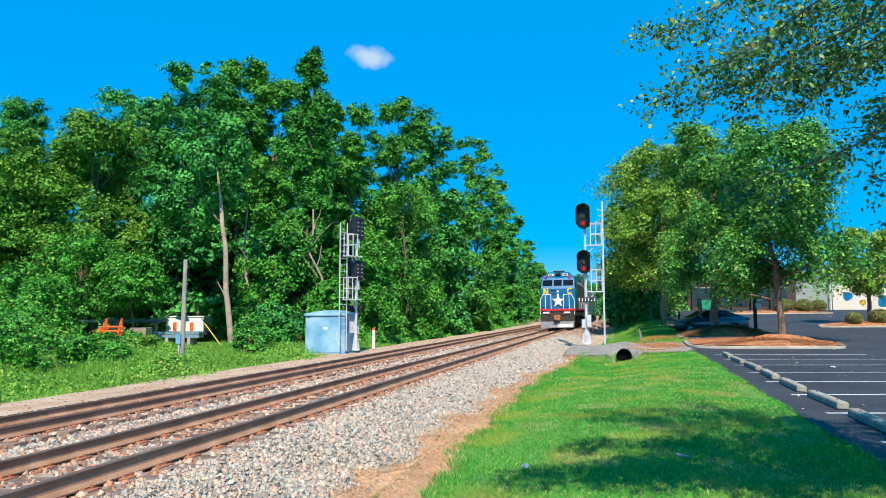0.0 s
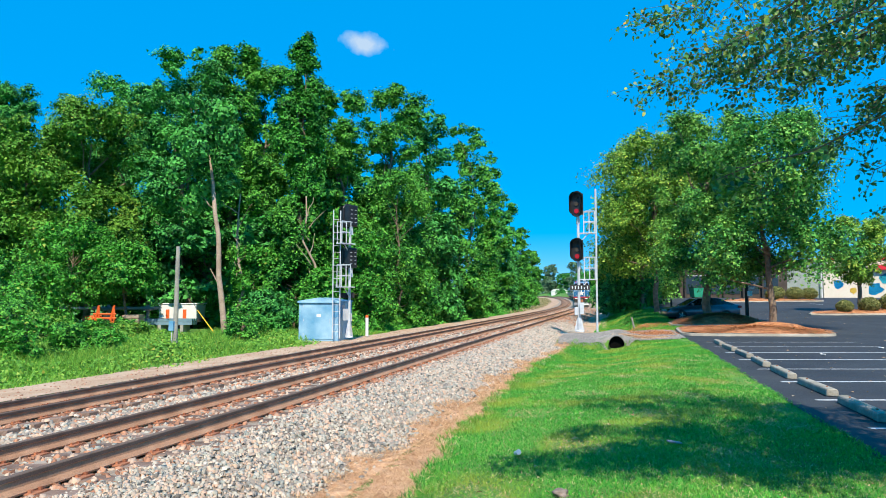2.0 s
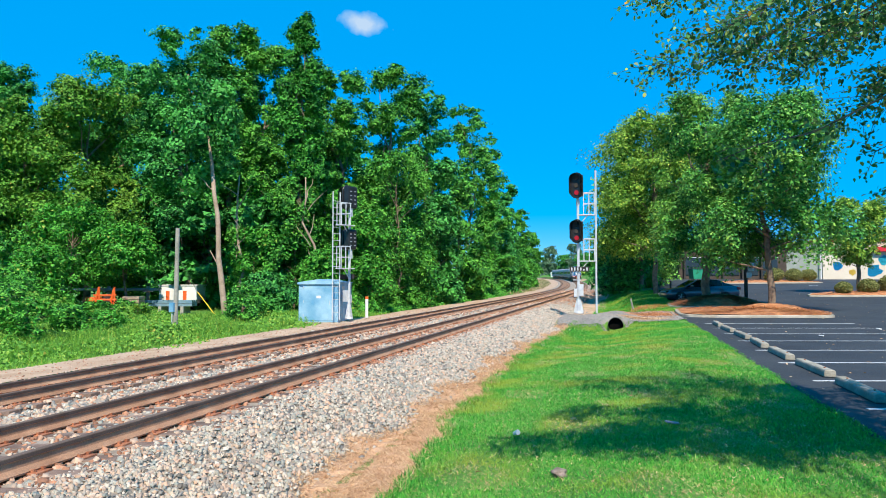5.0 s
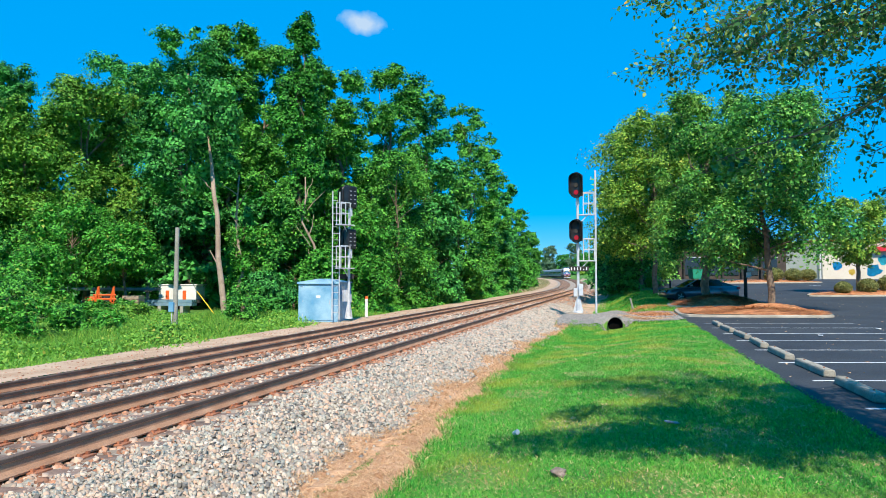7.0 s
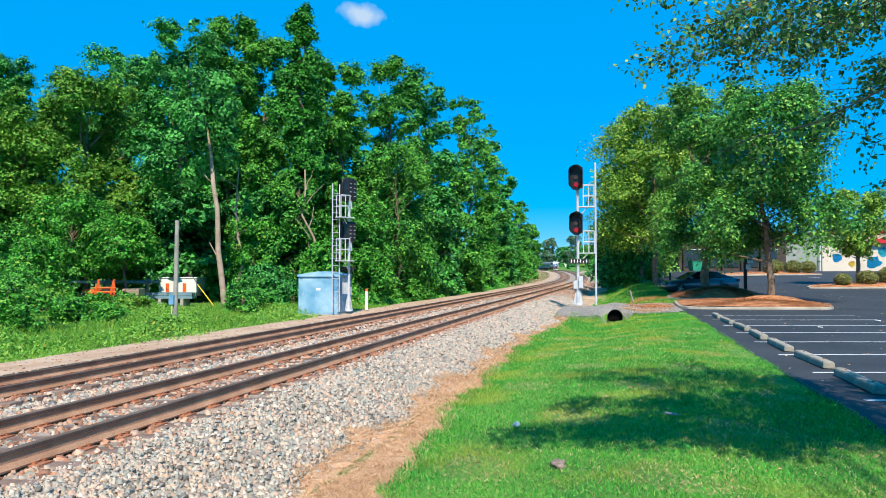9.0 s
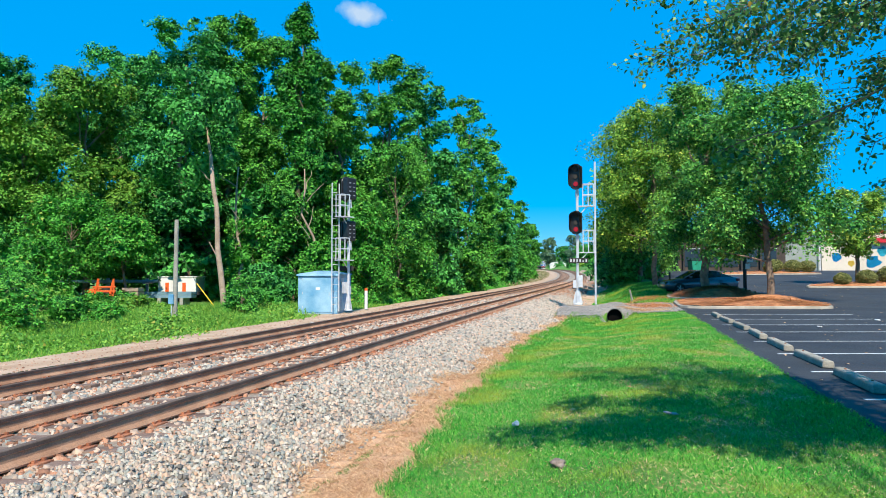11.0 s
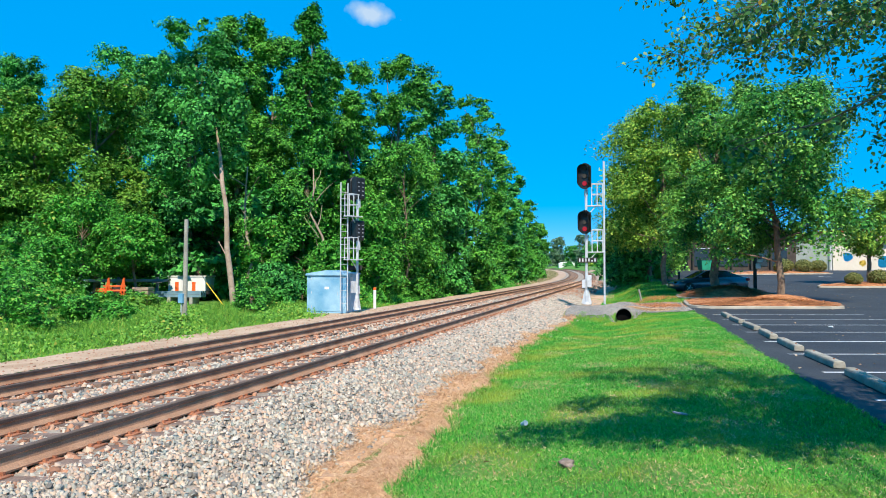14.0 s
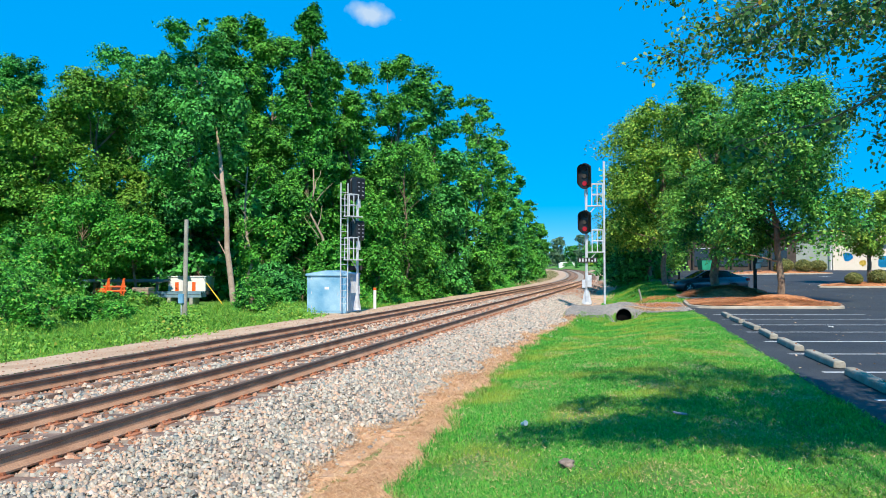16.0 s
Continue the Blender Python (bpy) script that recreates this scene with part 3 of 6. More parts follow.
def tree(x, y, z, height, radius, base, count, leaf, material, seed, label, trunk=0.22, lean=(0, 0), bark=None, lobes_n=46, group="", taper=0.75, name="tree", lobe_size=0.3, cat="tree", droop=0.4):
    """A trunk with limbs, and a crown of many small leaves grown on uneven lobes."""
    r = np.random.default_rng(seed)
    t = thing(name, pose(x, y, z), label, cat, group)
    lobes = []
    for i in range(lobes_n):
        f = (i + 0.5) / lobes_n
        h = base + (height - base) * f
        prof = (math.sin(math.pi * (0.2 + (0.74 if taper < 0.6 else 0.6) * f)) ** 0.6) * (1 - (1 - taper) * f)
        a, d = r.uniform(0, 6.283), radius * prof * math.sqrt(r.uniform(0.08, 1.0))
        rl = radius * lobe_size * r.uniform(0.6, 1.25) * (0.65 + 0.5 * prof)
        lobes.append((lean[0] * f + d * math.cos(a), lean[1] * f + d * math.sin(a), min(h, height - rl * 0.75), rl))
    bm = bmesh.new()
    top = (lean[0] * 0.8, lean[1] * 0.8, base + (height - base) * 0.8)
    pts = limb(bm, (0, 0, -0.3), top, trunk * 1.25, trunk * 0.25, r, 0.05, 7, 9)
    for i in range(0, lobes_n, max(1, lobes_n // 16)):
        lx, ly, lz, lr = lobes[i]
        f = max(0.15, min(0.95, (lz * 0.72) / top[2]))
        s = Vector((top[0] * f, top[1] * f, top[2] * f))
        limb(bm, s, (lx, ly, lz), trunk * 0.38, trunk * 0.08, r, 0.15, 3, 5)
    part("trunk", bm, bark or M_BARK, t, smooth=True)
    P, N, S = sprays(r, lobes, count, leaf, droop)
    low = P[:, 2] > 0.05
    part("crown", quads("crown", leaf_tris(P[low], N[low], S[low], r), material), material, t)
    return t


# the wood along the far side: x, y, height, radius, crown base, material
A, B, C, O, D = M_LEAF, M_LEAF2, M_VINE, M_OLIVE, M_CEDAR
WOOD = (
    (-53.7, 52, 21.7, 2.1, 3, B), (-40.7, 41, 14.7, 3.8, 1.0, O), (-37.2, 43, 16.3, 4.3, 2.5, O), (-41.3, 52, 21.3, 3.4, 3, B), (-31.2, 46, 20.6, 3.3, 5.5, B),
    (-28.7, 48, 21.7, 2.1, 5, A), (-27.1, 50, 20.3, 2.7, 3, A), (-21.6, 45, 20.8, 1.9, 2.0, D), (-21.8, 52, 18.8, 2.2, 1.0, A), (-18.6, 56.2, 20.3, 3.9, 0.6, A),
    (-18.6, 67.2, 20.6, 2.9, 0.5, B), (-18.8, 89.3, 24.8, 4.7, 0.4, A), (-19.0, 106.1, 22.4, 3.9, 0.3, A), (-19.4, 122.3, 18.9, 3.7, 0.3, B), (-20.2, 143.4, 16.5, 3.9, 0.3, A),
    (-21.5, 172.3, 13.8, 4.1, 0.2, A), (-47.0, 46.0, 14.5, 5.5, 0.5, B), (-53.0, 40.0, 15, 5.5, 0.5, A), (-46.0, 58.0, 17, 6, 0.5, B), (-37.0, 57.0, 17, 5.5, 0.5, B),
    (-31.5, 55.0, 16.5, 4.5, 0.5, B), (-26.0, 58.0, 16.5, 4.5, 0.5, B), (-23.0, 64.0, 15, 4, 0.5, B), (-30.0, 47.0, 8, 3.4, 0.3, B), (-35.5, 49.0, 9, 3.6, 0.3, B),
    (-25.0, 47.0, 8, 3, 0.3, B),
)
for i, (x, y, h, rad, base, m) in enumerate(WOOD):
    front = i < 16
    tree(x, y, -0.6, h, rad * (1.0 if m is D else 1.15 if y < 54 else 0.92 if y < 100 else 0.7), base, (46000 if y < 62 else 20000 if y < 100 else 12000) if front else 9000, (0.2 if y < 62 else 0.28 if y < 100 else 0.4) if front else 0.42, m, 100 + i,
         "tall leafy green hardwood hung with vines" if base < 1 else "dark upright cedar rising over the wood" if m is D else "broad olive-green hardwood at the wood's edge" if m is O else "tall green hardwood with an open crown",
         trunk=0.22, group="trees along the railway", lobes_n=64 if h > 12 else 40, lobe_size=0.27 if rad > 3 else 0.36, taper=0.55 if m is D else 0.75, droop=1.0 if m is D else 0.35)
for x, y, h, rad, base in ((-29.8, 37.8, 5.6, 2.2, 3.0), (-33.5, 37.5, 7.0, 2.6, 2.8)):
    tree(x, y, -0.6, h, rad, base, 12000, 0.17, C, int(140 + h), "spreading bright green young tree over the yard", trunk=0.09, group="trees along the railway", lobes_n=34, lobe_size=0.34, droop=0.7)
# vine-hung growth at the foot of the wood
EDGE = (
    (-23.4, 42, 5.7, 1.8), (-21.4, 44, 9.1, 2.0), (-19.0, 46, 8.1, 1.8), (-21.2, 40, 2.6, 1.6), (-19.1, 42.5, 4.0, 1.5),
    (-16.6, 51.6, 12.2, 2.9), (-16.6, 45.3, 6.8, 1.7), (-16.6, 62.5, 10.0, 2.7), (-15.9, 54.6, 4.9, 1.8), (-16.6, 73.0, 13.0, 2.8),
    (-16.8, 90.5, 13.2, 2.6), (-17.2, 109.5, 9.9, 2.7), (-18.0, 130.0, 7.9, 2.5), (-19.5, 159.3, 6.6, 2.5), (-15.9, 75.5, 4.7, 2.1),
)
for i, (x, y, h, rad) in enumerate(EDGE):
    tree(x, y, -0.6, h, rad * (0.95 if y < 90 else 0.65), 0.2, 15000 if y < 62 else 9000, 0.19 if y < 62 else 0.3, (C, A, C, B)[i % 4], 300 + i, "dense shrub draped with bright green vines", trunk=0.08, lobes_n=44, group="shrubs at the wood's edge", name="shrub", cat="shrub", lobe_size=0.34, droop=1.2, taper=0.7)
BUSH = (
    (-34.1, 34, 4.9, 2.3), (-31.6, 33.0, 4.0, 2.0), (-26.1, 27, 1.7, 1.6), (-28.4, 28, 2.5, 1.6),
    (-21.2, 23.5, 1.2, 0.9), (-19.6, 23.6, 1.0, 0.9), (-22.3, 26.8, 0.9, 0.8), (-17.8, 31.0, 1.4, 0.9), (-19.2, 33.5, 2.0, 1.1), 
    (-20.2, 20.5, 1.6, 1.1), (-15.8, 22.0, 0.6, 0.6), (-22.6, 21.5, 2.0, 1.2), (-25.6, 32.0, 1.15, 0.9), (-27.2, 32.2, 1.1, 0.9), (-24.0, 31.0, 1.0, 0.8),
)
for i, (x, y, h, rad) in enumerate(BUSH):
    tree(x, y, -0.6, h, rad, 0.1, 9000 if h > 3 else 3600, 0.16 if h > 3 else 0.11, (A, C, M_WEED, A)[i % 4], 400 + i, "leafy green bush in rough grass", trunk=0.05, lobes_n=30, group="bushes by the yard", name="bush", cat="bush", lobe_size=0.36, droop=0.6)
# car park trees
LOT_TREES = ((7.3, 38.3, 10.9, 4.1, 2.7, M_LOTLEAF, 0.155), (4.9, 42.9, 12.4, 3.2, 3.0, M_LOTLEAF, 0.21), (2.6, 55.0, 14.2, 4.3, 3.2, M_YELLEAF, 0.17), (1.6, 60.0, 14.0, 4.4, 3.0, M_YELLEAF, 0.17), (1.8, 72.0, 12.0, 4.5, 1.0, M_LOTLEAF, 0.3), (2.0, 88.0, 12.0, 4.8, 0.8, M_LOTLEAF, 0.3))
for i, (x, y, h, rad, base, m, tr) in enumerate(LOT_TREES):
    tree(x, y, float(lot_z(y)), h - float(lot_z(y)), rad, base, 44000 if y < 50 else 32000 if y < 62 else 14000, 0.145 if y < 50 else 0.18 if y < 62 else 0.26, m, 500 + i, "mature shade tree with green and yellowing leaves" if m is M_YELLEAF else "mature green shade tree in a mulched island", trunk=tr, lobes_n=62, lobe_size=0.26, group="car park trees", taper=0.7, droop=0.7)
tree(16.5, 56.0, float(lot_z(56)) + 0.1, 6.9, 2.3, 2.2, 15000, 0.15, M_YELLEAF, 520, "small yellowing tree in an island", trunk=0.14, lobes_n=50, group="car park trees")

# ---- lineside things ----


def blades(name, x, y, z, h, w, material, label, lean=0.45, seed=3):
    r = np.random.default_rng(seed)
    k = len(x)
    a = r.uniform(0, 6.283, k)
    s = np.stack([np.cos(a), np.sin(a), 0 * a], -1) * (w / 2)[:, None]
    tip = np.stack([r.normal(size=k) * lean * h, r.normal(size=k) * lean * h, h], -1)
    b = np.stack([x, y, z], -1)
    V = np.stack([b - s, b + s, b + tip], 1)
    return tagged(new(name, quads(name, V, material)), label, "grass", kind="stuff")


def head(parent, z, h, w, lit, back=False):
    """An oval signal head with backplate, three hooded lamps and a housing; it looks along -y."""
    n = 20
    bm = bmesh.new()
    rim = []
    for dy, grow in ((0.0, 1.0), (0.04, 1.0), (0.06, 0.94)):
        ring = []
        for i in range(n):
            a = 2 * math.pi * i / n
            cz = (h / 2 - w / 2) * (1 if math.sin(a) > 0 else -1)
            ring.append(bm.verts.new((w / 2 * grow * math.cos(a), dy - 0.05, z + cz + w / 2 * grow * math.sin(a))))
        rim.append(ring)
    for a, b in zip(rim, rim[1:]):
        for i in range(n):
            bm.faces.new((a[i], a[(i + 1) % n], b[(i + 1) % n], b[i]))
    bm.faces.new(rim[0][::-1])
    bm.faces.new(rim[-1])
    hd = part("signal_head", bm, M_BLACK, parent, "black oval signal head")
    deep = 0.42 if back else 0.26
    part("housing", block(-w * 0.42, 0.01, z - h * 0.42, w * 0.42, deep, z + h * 0.42, bevel=0.06), M_BLACK, hd)
    bm = bmesh.new()
    for i in range(n + 1):
        a = math.pi * (i / n) * 1.6 - math.pi * 0.3
        cz = (h / 2 - w / 2) * 0.9
        zz = z + (cz if math.sin(a) > 0 else -cz) * 0.95
        for dy, k in ((-0.04, 0.48), (-0.36, 0.46)):
            bm.verts.new((w * k * math.cos(a), dy, zz + w * k * math.sin(a)))
    bm.verts.ensure_lookup_table()
    for i in range(n):
        a = i * 2
        bm.faces.new([bm.verts[q] for q in (a, a + 2, a + 3, a + 1)])
    bmesh.ops.solidify(bm, geom=bm.faces[:], thickness=0.012)
    part("hood", bm, M_BLACK, hd, smooth=True)
    for k, zz in enumerate((z + h * 0.28, z, z - h * 0.28)):
        bm = bmesh.new()
        bmesh.ops.create_cone(bm, cap_ends=True, segments=16, radius1=0.12, radius2=0.11, depth=0.05, matrix=Matrix.Translation((0, -0.07, zz)) @ Matrix.Rotation(radians(90), 4, "X"))
        part("lens", bm, G_RED if lit == k else M_DARK, hd, "glowing red lens" if lit == k else "dark unlit lens")
    if back:
        for i in range(4):
            for sx in (-0.13, 0.13):
                part("louvre", block(sx - 0.06, deep, z - h * 0.28 + i * h * 0.16, sx + 0.06, deep + 0.015, z - h * 0.28 + i * h * 0.16 + 0.05, bevel=0.01), M_GREY, hd)
    hd.matrix_basis = Matrix.Rotation(radians(0 if back else -18), 4, "Z") @ Matrix.Translation((0, -0.16, 0))
    return hd


def signal(m, label, H, z1, z2, ladder_x, back, lit):
    """A mast on a flared base with two heads, two platforms with railings, a ladder, a case and a number board."""
    t = thing("railway_signal", m, label, "railway signal", "pair of signals")
    bm = bmesh.new()
    lathe(bm, [(0.20, 0.0), (0.20, 0.04), (0.11, 0.08), (0.095, 0.62), (0.08, 0.68)], 14)
    part("base", bm, M_ALU, t)
    for sx in (-1, 1):
        part("base_fin", extrude_profile(bmesh.new(), [(sx * 0.09, 0.05), (sx * 0.24, 0.05), (sx * 0.09, 0.75)], -0.02, 0.02), M_ALU, t)
    part("mast", bar((0, 0, 0.6), (0, 0, z1 + 0.25), 0.07, 0.062, 12), M_ALU, t)
    lx = ladder_x
    for dx in ((-0.0, 0.0) if not back else (-0.22, 0.22)):
        part("ladder_rail", bar((lx + dx, 0.14, 0.0), (lx + dx, 0.14, H + 0.25), 0.05 if not back else 0.03, None, 8), M_ALU, t)
        if not back:
            break
    if back:
        for i in range(18):
            part("rung", bar((lx - 0.22, 0.14, 0.35 + i * 0.32), (lx + 0.22, 0.14, 0.35 + i * 0.32), 0.013, None, 6), M_ALU, t)
    for zz in (z1 - 1.42, z2 - 1.45):
        pl = part("platform", block(min(0, lx), 0.06, zz - 0.03, max(0, lx), 0.42, zz + 0.02, bevel=0.01), M_ALU, t)
        part("bracket", bar((0, 0.05, zz - 0.55), (lx * 0.55, 0.2, zz - 0.03), 0.025, None, 6), M_ALU, pl)
        a, b = lx * 0.32, lx * 0.92
        for yy in (0.08, 0.42):
            for xx in (a, (a + b) / 2, b):
                part("rail_post", bar((xx, yy, zz), (xx, yy, zz + 1.08), 0.026, None, 6), M_ALU, pl)
            for dz in (0.55, 1.08):
                part("rail_bar", bar((a, yy, zz + dz), (b, yy, zz + dz), 0.026, None, 6), M_ALU, pl)
    for zz, s in ((z1, 1.0), (z2, 0.92)):
        head(t, zz, 1.28 * s, (0.68 if back else 0.62) * s, lit, back)
        part("neck", bar((0, 0.1, zz - 0.95), (0, 0.12, zz - 0.5), 0.1, 0.07, 10), M_ALU, t)
    part("relay_case", block(0.03, -0.22, 0.85, 0.24, -0.05, 1.42, bevel=0.015), M_ALU, t, "light grey case")
    part("junction_box", block(-0.22, -0.2, 0.8, -0.06, -0.04, 1.2, bevel=0.015), M_ALU, t)
    zz = z2 - 1.85
    nb = part("number_board", block(-0.42, -0.14, zz - 0.12, 0.52, -0.11, zz + 0.12, bevel=0.005), M_DARK, t, "dark plate with pale bars")
    for i in range(6):
        x = -0.34 + i * 0.145
        part("bar", block(x, -0.148, zz - 0.07, x + 0.055, -0.141, zz + 0.08 if i != 4 else zz + 0.0), M_ALU, nb)
    return t


signal(pose(-2.0, 35.2, 0.0, 0, 0, 3), "two-headed railway signal showing red on a steel mast", 6.75, 6.25, 4.0, 0.86, False, 2)
signal(pose(-13.1, 33.0, -0.32, 0, 0, -118), "two-headed railway signal with ladder beside a relay hut", 6.0, 6.05, 3.95, 0.95, True, -1)

# relay hut: walls, shallow pitched roof, doors, vents
hut = thing("relay_hut", pose(-14.6, 33.4, -0.6, 0, 0, 7.5), "pale blue metal relay hut on a concrete pad", "hut")
part("pad", block(-1.1, -1.15, 0, 1.1, 1.75, 0.14, bevel=0.02), M_CONC, hut)
part("body", block(-0.97, -1.02, 0.14, 0.97, 1.6, 2.08, bevel=0.015), M_BOXBLUE, hut)
part("roof", extrude_profile(bmesh.new(), [(-1.05, 2.05), (1.05, 2.05), (1.05, 2.10), (0.0, 2.26), (-1.05, 2.10)], -1.1, 1.69), M_BOXBLUE, hut)
for x0 in (-0.78,):
    d = part("door", block(x0, -1.045, 0.22, 0.74, -1.02, 2.0, bevel=0.008), M_BOXBLUE, hut)
    part("handle", bar((0.58, -1.06, 1.0), (0.58, -1.06, 1.2), 0.014), M_ALU, d)
    for zz in (0.4, 1.1, 1.8):
        part("hinge", bar((-0.77, -1.05, zz), (-0.77, -1.05, zz + 0.12), 0.016), M_ALU, d)
    part("notice", block(-0.1, -1.052, 1.32, 0.12, -1.046, 1.44), M_WHITE, d, "small pale notice with brown bars")
for xx in (-0.97, 0.97):
    for yy in (-1.02, 1.6):
        part("corner_trim", block(xx - 0.03, yy - 0.03, 0.14, xx + 0.03, yy + 0.03, 2.06, bevel=0.006), M_BOXBLUE, hut)
part("side_door", block(0.97, -0.75, 0.24, 0.99, 0.55, 1.52, bevel=0.006), M_BOXBLUE, hut)
part("eave_trim", block(-1.06, -1.125, 2.0, 1.06, -1.1, 2.07, bevel=0.005), M_BOXBLUE, hut)
part("side_vent", block(0.97, -0.3, 1.6, 0.99, 0.3, 1.9), M_ALU, hut)

# marker post
t = thing("marker_post", pose(-13.35, 36.2, -0.42), "white marker post with an orange top", "post")
part("post", bar((0, 0, 0), (0, 0, 1.0), 0.085, 0.085, 14), M_WHITE, t)
part("cap", bar((0, 0, 1.0), (0, 0, 1.14), 0.088, 0.08, 14), M_ORANGE, t, "orange cap")
# old pole
t = thing("utility_pole", pose(-18.2, 26.2, -0.68, 0, 0.6, 0), "short grey weathered wooden utility pole", "pole")
part("pole", bar((0, 0, 0), (0, 0, 4.5), 0.105, 0.085, 12), M_POLE, t)
part("meter_box", block(-0.2, -0.2, 0.95, 0.02, -0.06, 1.35, bevel=0.01), M_BOXBLUE, t, "small pale blue meter box")
part("conduit", bar((-0.09, -0.12, 0.0), (-0.09, -0.12, 0.95), 0.025), M_ALU, t)
for name, p, q, rad, m in (("guy_wire", (-24.6, 35.2, 3.4), (-23.2, 35.4, 0.95), 0.012, M_DARK),):
    tagged(part(name, bar(p, q, rad, None, 5), m), "thin dark stay wire beside the pole", "wire")
tagged(part("wire_guard", bar((-23.2, 35.4, 0.95), (-22.0, 35.7, -0.65), 0.03, None, 8), M_YELLOW), "yellow plastic guard on a stay wire", "wire guard")

# culvert under the gravel path
cul = thing("culvert_pipe", pose(-0.22, 30.4, -0.27), "black corrugated culvert pipe under a gravel path", "pipe")
bm = bmesh.new()
rows = []
for j in range(30):
    y = j * 0.12
    rr = 0.31 + (0.014 if j % 2 else 0.0)
    rows.append([bm.verts.new((rr * math.cos(i * 0.2618), y, rr * math.sin(i * 0.2618))) for i in range(24)])
for a, b in zip(rows, rows[1:]):
    for i in range(24):
        bm.faces.new((a[i], a[(i + 1) % 24], b[(i + 1) % 24], b[i]))
bmesh.ops.solidify(bm, geom=bm.faces[:], thickness=-0.02)
part("pipe", bm, M_RUBBER, cul)
# added near-black disc just inside the mouth, standing for the unlit pipe interior
part("dark_plug", bar((0, 0.2, 0), (0, 0.24, 0), 0.30, None, 24), M_PIPEDARK, cul)

# gravel path over the culvert, tan wash beside it
gx = np.arange(-2.75, 2.6, 0.12)
gy = np.arange(30.35, 36.6, 0.12)
tagged(new("gravel_path", grid_mesh("gravel_path", gx, gy, lambda x, y: land(x, y) + 0.045 + 0.012 * np.sin(x * 9) * np.sin(y * 7), M_GRAVEL)), "grey gravel path crossing the ditch", "path", kind="structure")
k = 4500
sx, sy = rng.uniform(-2.7, 2.4, k), rng.uniform(30.0, 36.4, k)
stones("path_stones", sx, sy, land(sx, sy) + 0.06, rng.uniform(0.012, 0.03, k), "grey gravel stones on the path", island_mat("path_gravel", ((0.0, (0.20, 0.20, 0.20)), (0.5, (0.28, 0.27, 0.26)), (1.0, (0.42, 0.38, 0.34))), 0.9, 0.3))

# ---- car park ----
A14 = radians(14)
CR, CF = Vector((math.cos(A14), math.sin(A14), 0)), Vector((-math.sin(A14), math.cos(A14), 0))
# painted bay lines
for i in range(-1, 8):
    y0 = 10.1 + 2.56 * i
    a = Vector((3.02, y0, 0))
    b = a + CR * 5.6
    w = CF * 0.052
    me = raw("bay_line", [(*(a - w).xy, 0.005), (*(b - w).xy, 0.005), (*(b + w).xy, 0.005), (*(a + w).xy, 0.005)], [(0, 1, 2, 3)], M_PAINT)
    tagged(new("bay_line", me), "white painted parking bay line", "road marking", "bay lines", "structure")
# wheel stops
bm = extrude_profile(bmesh.new(), [(-0.095, 0), (0.095, 0), (0.092, 0.1), (0.07, 0.13), (-0.07, 0.13), (-0.092, 0.1)], -0.915, 0.915)
bmesh.ops.bevel(bm, geom=bm.edges[:], offset=0.012, segments=1, affect="EDGES")
for v in bm.verts:
    v.co += Vector((noise.noise(v.co * 6), 0, noise.noise(v.co * 7 + Vector((3, 1, 2))))) * 0.012
STOP_ME = bpy.data.meshes.new("stop_block")
bm.to_mesh(STOP_ME)
bm.free()
STOP_ME.materials.append(M_CONC)
bmp = bar((0, 0, 0.1), (0, 0, 0.142), 0.018, None, 8)
PIN_ME = bpy.data.meshes.new("pin")
bmp.to_mesh(PIN_ME)
bmp.free()
PIN_ME.materials.append(M_RUST)
for i in range(-1, 7):
    t = thing("wheel_stop", pose(3.36 + 0.02 * math.sin(i * 2.1), 11.5 + 2.58 * i, 0.002, 0, 0, 1.6 * math.sin(i * 1.7)), "weathered concrete wheel stop on asphalt", "wheel stop", "wheel stops")
    part("block", STOP_ME, M_CONC, t)
    for yy in (-0.6, 0.6):
        p = part("pin", PIN_ME, M_RUST, t)
        p.location = (0, yy, 0)


